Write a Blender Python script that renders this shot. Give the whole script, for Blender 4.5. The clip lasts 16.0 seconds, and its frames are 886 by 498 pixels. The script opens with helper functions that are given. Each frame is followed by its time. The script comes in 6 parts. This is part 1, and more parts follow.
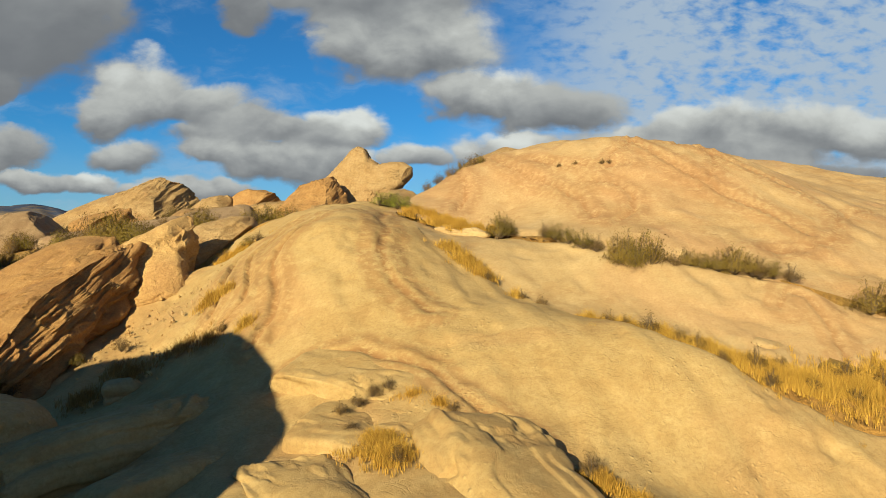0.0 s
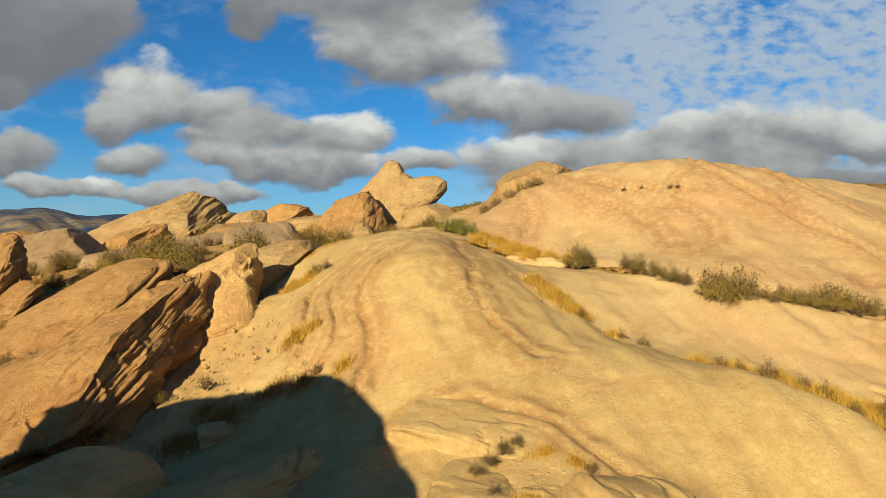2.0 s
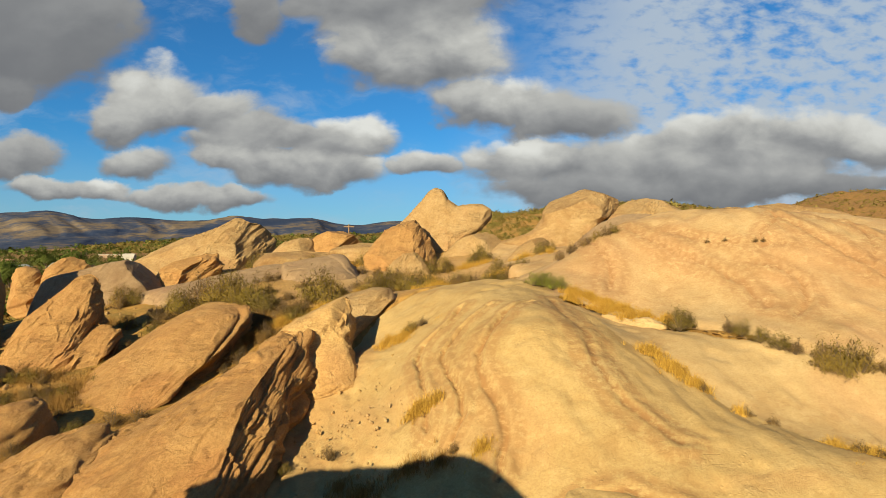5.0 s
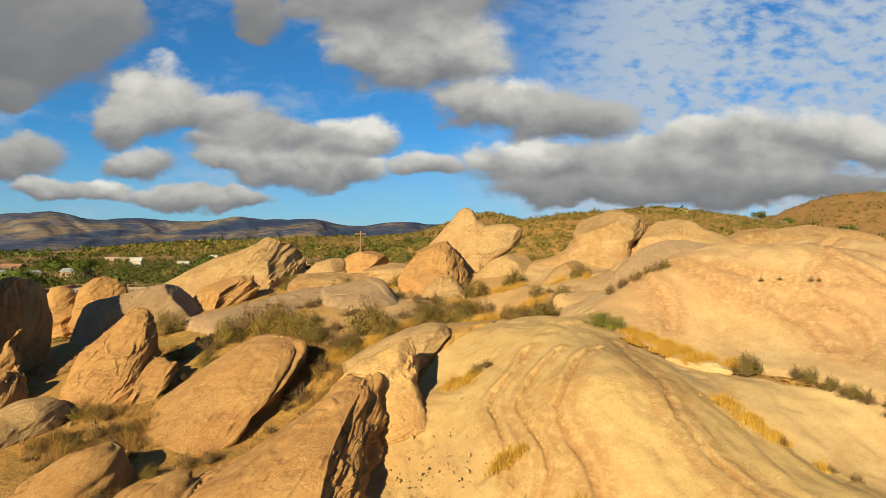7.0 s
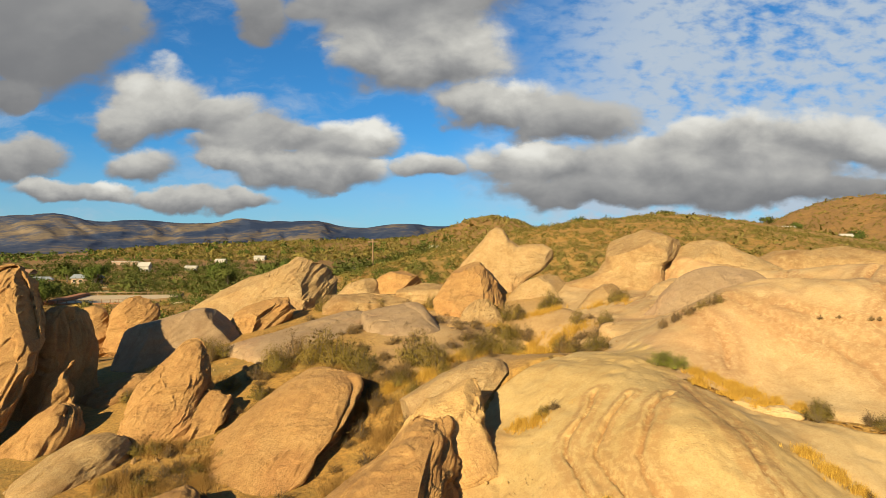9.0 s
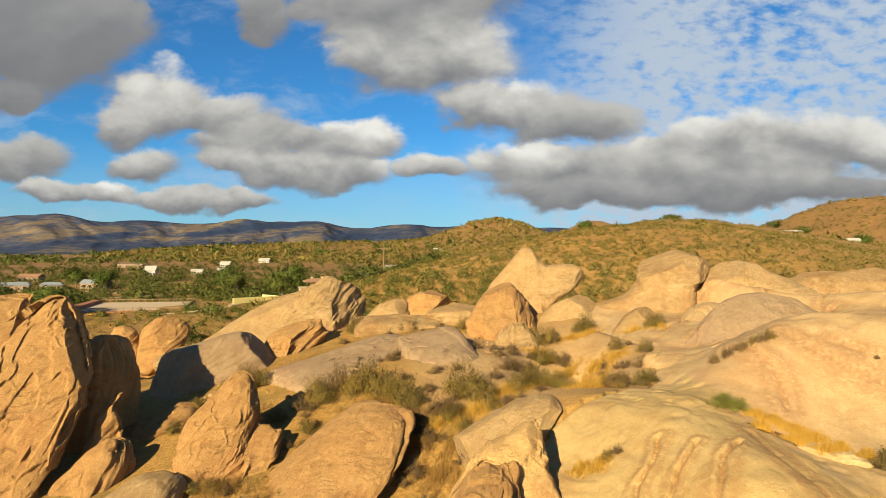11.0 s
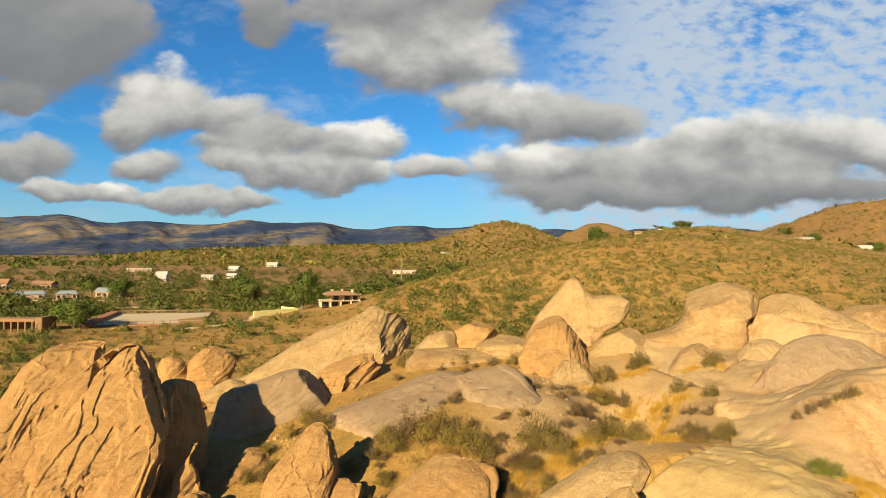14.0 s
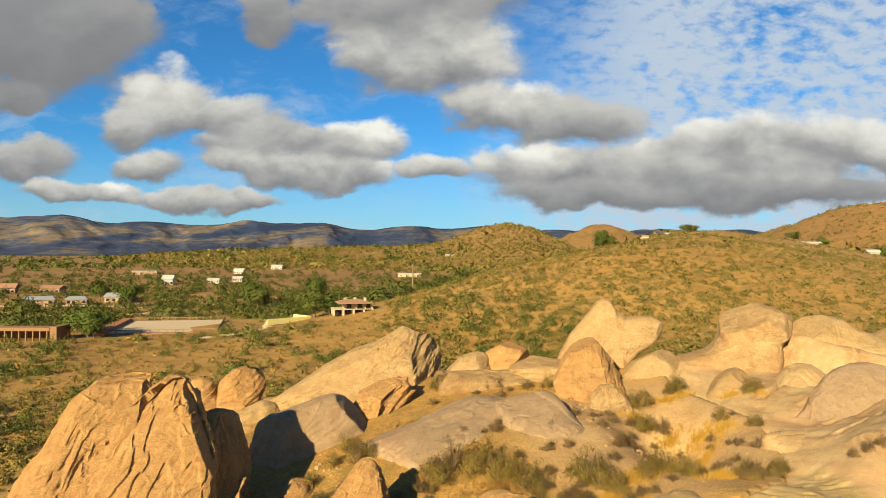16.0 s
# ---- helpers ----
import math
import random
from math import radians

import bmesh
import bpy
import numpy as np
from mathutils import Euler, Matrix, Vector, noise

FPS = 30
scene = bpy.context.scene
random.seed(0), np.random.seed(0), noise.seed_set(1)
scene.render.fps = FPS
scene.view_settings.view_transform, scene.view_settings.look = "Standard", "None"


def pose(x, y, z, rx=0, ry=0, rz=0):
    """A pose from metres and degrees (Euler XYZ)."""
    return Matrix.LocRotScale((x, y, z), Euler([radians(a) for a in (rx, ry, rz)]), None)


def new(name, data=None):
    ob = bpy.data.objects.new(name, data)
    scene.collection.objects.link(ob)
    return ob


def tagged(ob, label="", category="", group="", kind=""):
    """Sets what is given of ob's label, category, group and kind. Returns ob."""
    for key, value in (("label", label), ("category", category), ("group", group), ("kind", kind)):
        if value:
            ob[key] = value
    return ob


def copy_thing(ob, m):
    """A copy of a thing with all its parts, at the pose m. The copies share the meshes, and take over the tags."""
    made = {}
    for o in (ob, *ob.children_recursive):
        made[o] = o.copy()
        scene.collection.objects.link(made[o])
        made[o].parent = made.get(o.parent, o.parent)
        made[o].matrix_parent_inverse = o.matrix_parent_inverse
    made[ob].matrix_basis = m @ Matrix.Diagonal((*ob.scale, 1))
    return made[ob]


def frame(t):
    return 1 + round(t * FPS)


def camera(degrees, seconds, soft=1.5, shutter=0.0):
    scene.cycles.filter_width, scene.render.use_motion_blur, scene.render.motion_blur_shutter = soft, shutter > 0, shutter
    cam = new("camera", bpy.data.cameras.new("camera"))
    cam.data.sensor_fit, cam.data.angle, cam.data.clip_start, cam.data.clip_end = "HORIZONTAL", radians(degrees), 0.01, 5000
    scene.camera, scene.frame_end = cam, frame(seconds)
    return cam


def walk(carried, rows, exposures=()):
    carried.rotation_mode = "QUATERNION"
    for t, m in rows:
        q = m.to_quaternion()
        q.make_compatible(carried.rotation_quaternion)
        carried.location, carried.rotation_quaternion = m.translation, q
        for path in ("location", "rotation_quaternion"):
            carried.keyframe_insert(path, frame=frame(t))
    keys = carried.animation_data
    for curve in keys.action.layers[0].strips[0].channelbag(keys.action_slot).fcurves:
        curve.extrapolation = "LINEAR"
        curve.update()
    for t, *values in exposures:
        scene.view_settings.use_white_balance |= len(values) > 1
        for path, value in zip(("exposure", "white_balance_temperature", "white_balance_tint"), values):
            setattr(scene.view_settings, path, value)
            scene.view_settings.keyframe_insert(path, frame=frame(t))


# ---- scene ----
cam = camera(69.1, 16.0, soft=0.6)
METRES, EYE, TILT, LEAN, TURN = 25.0, 3.0, -0.5, 0.0, 0.0
ROWS = [
    (0.0, 0.0, 0.0, 0.0, 0.0, 0.0, 0.0),
    (0.5, -0.0253, 0.0053, 0.0089, 0.16, 0.09, -0.01),
    (1.0, -0.0526, 0.0105, 0.0182, 0.26, 0.19, -0.04),
    (1.5, -0.0797, 0.0151, 0.0285, 0.38, 0.26, -0.06),
    (2.0, -0.1064, 0.02, 0.0402, 0.46, 0.32, -0.08),
    (2.5, -0.1323, 0.0229, 0.0507, 0.56, 0.38, -0.12),
    (3.0, -0.156, 0.0212, 0.0637, 0.62, 0.42, -0.14),
    (3.5, -0.1794, 0.0183, 0.0785, 0.66, 0.49, -0.17),
    (4.0, -0.2035, 0.0157, 0.0944, 0.73, 0.56, -0.2),
    (6.5, -0.3326, -0.006, 0.1788, 0.88, 0.68, -0.33),
    (7.0, -0.3586, -0.0099, 0.1965, 0.96, 0.7, -0.31),
    (7.5, -0.3855, -0.0135, 0.213, 1.0, 0.76, -0.34),
    (8.0, -0.4123, -0.0152, 0.2295, 1.05, 0.8, -0.34),
    (8.5, -0.4398, -0.0174, 0.2462, 1.09, 0.82, -0.34),
    (9.0, -0.467, -0.0187, 0.2636, 1.15, 0.84, -0.33),
    (11.5, -0.5963, -0.0234, 0.3535, 1.3, 0.88, -0.41),
    (12.0, -0.6232, -0.0264, 0.372, 1.33, 0.9, -0.44),
    (12.5, -0.6514, -0.0271, 0.3908, 1.36, 0.91, -0.45),
    (13.0, -0.6793, -0.0272, 0.4093, 1.42, 0.93, -0.47),
    (13.5, -0.7079, -0.0259, 0.4279, 1.45, 0.94, -0.48),
    (14.0, -0.7354, -0.0233, 0.446, 1.49, 0.94, -0.49),
    (14.5, -0.7632, -0.0205, 0.4643, 1.51, 0.95, -0.5),
    (15.0, -0.7908, -0.0183, 0.4826, 1.55, 0.96, -0.52),
    (15.5, -0.8179, -0.0174, 0.5013, 1.6, 0.95, -0.52),
    (16.0, -0.8453, -0.0183, 0.519, 1.6, 0.96, -0.55),
]
walk(cam, [(t, pose(0, 0, EYE, TILT, LEAN, TURN) @ pose(METRES * x, METRES * y, METRES * z, 90 + pitch, roll, yaw)) for t, x, y, z, yaw, pitch, roll in ROWS],
     exposures=((0.0, 0.75, 6150, 6), (4.0, 0.79, 6280, 8), (8.0, 0.90, 6500, 10), (12.0, 1.01, 6500, 10), (16.0, 1.08, 6500, 9)))

# ---- light ----
SUN_WAY = Vector((0.40, 0.83, -0.385)).normalized()      # the way the sunlight travels
sun = new("sun", bpy.data.lights.new("sun", "SUN"))
sun.data.energy, sun.data.angle, sun.data.color = 5.6, radians(0.5), (1.0, 0.855, 0.545)
sun.rotation_mode = "QUATERNION"
sun.rotation_quaternion = SUN_WAY.to_track_quat("-Z", "Y")


class Tree:
    """Short writing for node trees."""

    def __init__(self, tree):
        self.t = tree
        tree.nodes.clear()

    def n(self, kind, **settings):
        node = self.t.nodes.new(kind)
        for k, v in settings.items():
            setattr(node, k, v)
        return node

    def put(self, socket, value):
        if isinstance(value, bpy.types.NodeSocket):
            self.t.links.new(value, socket)
        elif value is not None:
            socket.default_value = value

    def m(self, op, a, b=None, c=None, clamp=False):
        node = self.n("ShaderNodeMath", operation=op, use_clamp=clamp)
        for s, v in zip(node.inputs, (a, b, c)):
            self.put(s, v)
        return node.outputs[0]

    def v(self, op, a, b=None, c=None):
        node = self.n("ShaderNodeVectorMath", operation=op)
        for s, val in zip(node.inputs, (a, b, c)):
            self.put(s, val)
        return node.outputs["Value"] if op in ("LENGTH", "DOT_PRODUCT") else node.outputs[0]

    def noise(self, vec, scale, detail=4.0, rough=0.55, distort=0.0, color=False):
        node = self.n("ShaderNodeTexNoise")
        self.put(node.inputs["Vector"], vec)
        node.inputs["Scale"].default_value = scale
        node.inputs["Detail"].default_value = detail
        node.inputs["Roughness"].default_value = rough
        node.inputs["Distortion"].default_value = distort
        return node.outputs["Color" if color else "Fac"]

    def ramp(self, fac, stops, smooth=False):
        node = self.n("ShaderNodeValToRGB")
        self.put(node.inputs[0], fac)
        if smooth:
            node.color_ramp.interpolation = "EASE"
        el = node.color_ramp.elements
        while len(el) < len(stops):
            el.new(0.5)
        for e, (pos, col) in zip(el, stops):
            e.position = pos
            e.color = (*col, 1.0) if len(col) == 3 else col
        return node.outputs[0]

    def grey(self, fac, a, b):
        """fac taken from a..b to 0..1, softly."""
        node = self.n("ShaderNodeMapRange", interpolation_type="SMOOTHSTEP")
        self.put(node.inputs[0], fac)
        node.inputs[1].default_value, node.inputs[2].default_value = a, b
        return node.outputs[0]

    def mix(self, fac, a, b, mode="MIX"):
        node = self.n("ShaderNodeMix", data_type="RGBA", blend_type=mode)
        self.put(node.inputs[0], fac)
        for s, v in ((node.inputs[6], a), (node.inputs[7], b)):
            self.put(s, (*v, 1.0) if isinstance(v, tuple) and len(v) == 3 else v)
        return node.outputs[2]


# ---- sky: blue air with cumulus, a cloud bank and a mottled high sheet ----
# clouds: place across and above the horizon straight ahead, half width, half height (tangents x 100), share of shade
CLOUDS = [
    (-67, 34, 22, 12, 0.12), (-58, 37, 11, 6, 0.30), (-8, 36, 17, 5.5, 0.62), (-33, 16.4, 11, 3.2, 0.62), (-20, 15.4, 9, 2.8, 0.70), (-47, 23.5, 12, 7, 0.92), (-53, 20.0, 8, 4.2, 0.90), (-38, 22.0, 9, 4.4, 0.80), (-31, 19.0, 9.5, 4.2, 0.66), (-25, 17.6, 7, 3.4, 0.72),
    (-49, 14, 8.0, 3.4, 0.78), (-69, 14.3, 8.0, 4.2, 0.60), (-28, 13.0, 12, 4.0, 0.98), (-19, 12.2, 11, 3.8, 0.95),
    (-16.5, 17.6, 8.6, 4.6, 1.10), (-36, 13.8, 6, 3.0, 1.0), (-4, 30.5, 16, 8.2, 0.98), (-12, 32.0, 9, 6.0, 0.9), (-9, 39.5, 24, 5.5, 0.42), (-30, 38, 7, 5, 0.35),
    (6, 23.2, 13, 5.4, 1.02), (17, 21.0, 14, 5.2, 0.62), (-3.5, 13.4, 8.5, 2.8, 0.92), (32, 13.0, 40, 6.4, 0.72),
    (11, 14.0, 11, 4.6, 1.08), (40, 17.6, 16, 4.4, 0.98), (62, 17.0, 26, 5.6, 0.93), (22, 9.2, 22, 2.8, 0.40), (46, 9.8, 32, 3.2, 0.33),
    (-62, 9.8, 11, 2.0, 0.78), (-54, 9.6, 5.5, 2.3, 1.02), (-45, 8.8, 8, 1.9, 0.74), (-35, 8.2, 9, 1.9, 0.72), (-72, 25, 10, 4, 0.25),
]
world = bpy.data.worlds.new("sky")
scene.world, world.use_nodes = world, True
W = Tree(world.node_tree)
air = W.n("ShaderNodeTexSky", sky_type="NISHITA", sun_disc=False, altitude=700, air_density=1.0, dust_density=0.3, ozone_density=2.5)
air.sun_elevation = math.asin(-SUN_WAY.z)
air.sun_rotation = math.atan2(-SUN_WAY.x, -SUN_WAY.y)
way = W.n("ShaderNodeTexCoord").outputs["Generated"]
sep = W.n("ShaderNodeSeparateXYZ")
W.put(sep.inputs[0], way)
depth = W.m("MAXIMUM", W.m("ABSOLUTE", sep.outputs[1]), 0.12)
flat = W.n("ShaderNodeCombineXYZ")
W.put(flat.inputs[0], W.m("DIVIDE", sep.outputs[0], depth))
W.put(flat.inputs[1], W.m("DIVIDE", sep.outputs[2], depth))
plane = flat.outputs[0]
broadly = W.v("MULTIPLY", plane, (1.0, 1.5, 1.0))
wob = W.v("SUBTRACT", W.noise(broadly, 6.5, 6, 0.54, 0.0, True), (0.5, 0.5, 0.5))
warped = W.v("MULTIPLY_ADD", wob, (0.15, 0.09, 0.0), plane)
most, weight, lift, tone = 0.0, 0.0, 0.0, 0.0
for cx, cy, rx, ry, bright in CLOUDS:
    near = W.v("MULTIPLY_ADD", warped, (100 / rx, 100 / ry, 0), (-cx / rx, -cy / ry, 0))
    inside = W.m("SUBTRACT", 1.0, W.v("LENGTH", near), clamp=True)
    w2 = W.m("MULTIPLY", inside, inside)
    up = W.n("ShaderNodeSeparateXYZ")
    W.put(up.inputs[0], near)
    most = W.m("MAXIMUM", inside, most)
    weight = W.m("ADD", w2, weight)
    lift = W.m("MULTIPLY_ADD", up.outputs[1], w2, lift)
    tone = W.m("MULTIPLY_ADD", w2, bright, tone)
total = W.m("ADD", weight, 0.0005)
lift, tone = W.m("DIVIDE", lift, total), W.m("DIVIDE", tone, total)
billow = W.noise(broadly, 13.0, 7, 0.50, 0.2)
thick = W.m("MULTIPLY_ADD", W.m("MULTIPLY", W.m("SUBTRACT", billow, 0.5), W.grey(most, 0.0, 0.16)), 0.95, most)
cover = W.grey(thick, 0.02, 0.40)
lit = W.m("ADD", W.m("MULTIPLY", lift, 0.55), W.m("MULTIPLY", W.m("SUBTRACT", billow, 0.5), 0.95))
lit = W.m("MULTIPLY", W.grey(lit, -0.50, 0.50), tone)
cloud = W.ramp(lit, [(0.0, (0.215, 0.22, 0.23)), (0.35, (0.40, 0.40, 0.39)), (0.7, (0.63, 0.62, 0.575)), (1.0, (0.90, 0.89, 0.82))])
# the high sheet to the right and thin veils
stretched = W.v("MULTIPLY", plane, (1.0, 1.9, 1.0))
sheet = W.noise(stretched, 30.0, 3, 0.55, 0.15)
split = W.n("ShaderNodeSeparateXYZ")
W.put(split.inputs[0], warped)
side = W.grey(W.m("MULTIPLY_ADD", split.outputs[1], -0.25, split.outputs[0]), -0.06, 0.24)
broad = W.noise(stretched, 5.0, 3, 0.5)
veil = W.m("MULTIPLY", W.grey(W.m("MULTIPLY_ADD", broad, 0.55, W.m("MULTIPLY", sheet, 0.75)), 0.39, 0.72), side)
thin = W.m("MULTIPLY", W.grey(W.noise(W.v("MULTIPLY", warped, (1.0, 2.6, 1.0)), 6.0, 5, 0.6), 0.48, 0.80), 0.55)
veil = W.m("MAXIMUM", W.m("MULTIPLY", veil, 0.95), thin)
veil = W.m("MULTIPLY", veil, W.m("MULTIPLY_ADD", W.grey(split.outputs[1], 0.45, 1.1), -0.9, 1.0))
blue = W.v("MULTIPLY", air.outputs[0], (0.030, 0.086, 0.124))
low = W.m("MULTIPLY", W.m("SUBTRACT", 1.0, W.grey(W.m("ABSOLUTE", split.outputs[1]), 0.02, 0.20)), 0.42)
blue = W.mix(low, blue, (0.46, 0.56, 0.66))
haze = W.mix(veil, blue, (0.52, 0.61, 0.71))
sky = W.mix(cover, haze, cloud)
back = W.n("ShaderNodeBackground")
W.put(back.inputs[0], sky)
back.inputs[1].default_value = 0.48
W.t.links.new(back.outputs[0], W.n("ShaderNodeOutputWorld").inputs[0])


# ---- materials ----
def material(name, color, rough=0.9, bump=None, spec=0.2):
    """A material from a function that gives (colour socket, height socket) in a Tree."""
    mat = bpy.data.materials.new(name)
    mat.use_nodes = True
    T = Tree(mat.node_tree)
    bsdf = T.n("ShaderNodeBsdfPrincipled")
    bsdf.inputs["Roughness"].default_value = rough
    bsdf.inputs["Specular IOR Level"].default_value = spec
    col, height = color(T)
    T.put(bsdf.inputs["Base Color"], col)
    if height is not None:
        b = T.n("ShaderNodeBump")
        b.inputs["Strength"].default_value, b.inputs["Distance"].default_value = bump or (0.8, 0.1)
        T.put(b.inputs["Height"], height)
        T.put(bsdf.inputs["Normal"], b.outputs[0])
    T.t.links.new(bsdf.outputs[0], T.n("ShaderNodeOutputMaterial").inputs[0])
    return mat


def rock_look(tones, beds=1.0, pebbles=0.35, cracks=0.75, grain=0.5):
    """Sandstone: blotches, bent bedding bands, grit and pebbles. tones: pale, middle, brown."""
    def look_of(T):
        co = T.n("ShaderNodeTexCoord").outputs["Object"]
        info = T.n("ShaderNodeObjectInfo").outputs["Random"]
        blot = T.noise(co, 0.33, 5, 0.62, 0.4)
        bend = T.v("MULTIPLY_ADD", T.noise(co, 0.35, 3, 0.5, 0.0, True), (0.5, 0.5, 1.7), co)
        band = T.noise(T.v("MULTIPLY", bend, (0.10, 0.10, 1.5)), 1.6, 6, 0.68)
        grit = T.noise(co, 13.0, 8, 0.78)
        speck = T.noise(co, 5.5, 7, 0.72)
        mid = T.noise(co, 2.6, 6, 0.62, 0.6)
        f = T.m("ADD", T.m("MULTIPLY", blot, 0.62), T.m("MULTIPLY", band, 0.52 * beds))
        f = T.m("ADD", f, 0.16 - 0.24 * beds)
        f = T.m("ADD", f, T.m("MULTIPLY", T.m("SUBTRACT", mid, 0.5), 0.34))
        f = T.m("ADD", f, T.m("MULTIPLY", T.m("SUBTRACT", info, 0.5), 0.08))
        pale, middle, brown = tones
        dark = tuple(c * k for c, k in zip(brown, (0.58, 0.52, 0.5)))
        rosy = tuple(c * k for c, k in zip(middle, (0.98, 0.84, 0.86)))
        col = T.ramp(f, [(0.22, dark), (0.34, brown), (0.46, middle), (0.62, pale)])
        col = T.mix(T.m("MULTIPLY", T.grey(T.noise(co, 0.16, 4, 0.6, 0.8), 0.48, 0.66), 0.6), col, rosy)
        mottle = T.noise(co, 1.7, 6, 0.7, 0.3)
        col = T.mix(T.m("MULTIPLY", T.grey(mottle, 0.36, 0.50), 1.0), T.mix(0.30, col, brown), col)
        col = T.mix(T.m("MULTIPLY", T.grey(mottle, 0.52, 0.66), 0.45), col, tuple(min(0.8, c * 1.14) for c in pale))
        col = T.mix(T.grey(grit, 0.38, 0.56), T.mix(grain, col, dark), col)
        col = T.mix(T.grey(speck, 0.38, 0.54), T.mix(0.75 * grain, col, brown), col)
        vor = T.n("ShaderNodeTexVoronoi")
        T.put(vor.inputs["Vector"], co)
        vor.inputs["Scale"].default_value = 5.5
        keep = T.grey(T.noise(co, 0.5, 3, 0.5), 0.45, 0.7)
        peb = T.m("MULTIPLY", T.m("SUBTRACT", 1.0, T.grey(vor.outputs["Distance"], 0.05, 0.30)), T.m("MULTIPLY", keep, pebbles))
        col = T.mix(T.m("MULTIPLY", peb, 0.45), col, tuple(min(0.8, c * 1.12) for c in pale))
        bed = T.n("ShaderNodeAttribute", attribute_name="bed").outputs["Fac"]
        streak = T.noise(T.v("MULTIPLY", bend, (1.0, 1.0, 2.0)), 3.4, 5, 0.7)
        col = T.mix(T.m("MULTIPLY", bed, T.grey(streak, 0.36, 0.56)), col, tuple(c * k for c, k in zip(brown, (0.86, 0.74, 0.72))))
        # thin cracks and bed lines, here and there
        some = T.grey(T.noise(co, 0.4, 2, 0.5), 0.44, 0.60)
        line = T.m("MULTIPLY", T.m("SUBTRACT", 1.0, T.grey(T.m("ABSOLUTE", T.m("SUBTRACT", band, 0.47)), 0.0, 0.014)), some)
        veins = T.m("ABSOLUTE", T.m("SUBTRACT", T.noise(bend, 0.62, 5, 0.6, 1.2), 0.5))
        crack = T.m("MULTIPLY", T.m("SUBTRACT", 1.0, T.grey(veins, 0.0, 0.016)), T.m("SUBTRACT", 1.0, some))
        plates = T.m("ABSOLUTE", T.m("SUBTRACT", T.noise(T.v("MULTIPLY", bend, (0.28, 0.55, 2.0)), 1.1, 5, 0.6, 0.15), 0.5))
        split_here = T.grey(T.noise(co, 0.7, 3, 0.55), 0.54, 0.64)
        seam = T.m("MULTIPLY", T.m("SUBTRACT", 1.0, T.grey(plates, 0.0, 0.020)), split_here)
        crack = T.m("MAXIMUM", crack, seam)
        marks = T.m("MAXIMUM", T.m("MULTIPLY", line, 0.65 * beds), T.m("MULTIPLY", crack, cracks))
        col = T.mix(T.m("MULTIPLY", marks, 0.5), col, dark)
        high = T.m("ADD", T.m("MULTIPLY", mid, 0.45), T.m("ADD", T.m("MULTIPLY", grit, 0.8 * grain), T.m("MULTIPLY", speck, 0.9 * grain)))
        high = T.m("ADD", high, T.m("MULTIPLY", band, 0.40 * beds))
        high = T.m("ADD", high, T.m("MULTIPLY", peb, 0.5))
        high = T.m("ADD", high, T.m("MULTIPLY", plates, 1.1 * cracks))
        high = T.m("SUBTRACT", high, T.m("MULTIPLY", marks, 0.5))
        return col, high
    return look_of


SAND = material("pale sandstone", rock_look(((0.392, 0.266, 0.123), (0.343, 0.218, 0.09), (0.251, 0.141, 0.054)), 0.45, 0.35, 0.2, 0.42), 0.92, (0.8, 0.2))
TAN = material("tan sandstone", rock_look(((0.394, 0.228, 0.082), (0.349, 0.19, 0.064), (0.255, 0.129, 0.043)), 0.5, 0.3, 0.2, 0.42), 0.92, (0.75, 0.20))
BARE = material("bare pale bedrock", rock_look(((0.402, 0.277, 0.114), (0.367, 0.243, 0.092), (0.302, 0.182, 0.066)), 0.45, 1.3, 0.25, 0.30), 0.92, (0.45, 0.10))
APRON = material("pale greyish bedrock", rock_look(((0.409, 0.287, 0.134), (0.379, 0.258, 0.114), (0.322, 0.204, 0.085)), 0.35, 0.5, 0.2, 0.26), 0.92, (0.4, 0.08))
DOME = material("bare tan bedrock", rock_look(((0.446, 0.309, 0.147), (0.396, 0.258, 0.114), (0.317, 0.192, 0.08)), 0.4, 0.35, 0.15, 0.30), 0.92, (0.45, 0.10))
GREY = material("grey sandstone", rock_look(((0.31, 0.208, 0.114), (0.282, 0.185, 0.097), (0.23, 0.142, 0.071)), 0.4, 0.2, 0.4, 0.34), 0.92, (0.6, 0.12))
PEBBLY = material("pebbly conglomerate", rock_look(((0.489, 0.314, 0.123), (0.429, 0.263, 0.097), (0.318, 0.179, 0.063)), 0.5, 1.6, 0.6, 0.5), 0.95, (0.6, 0.15))


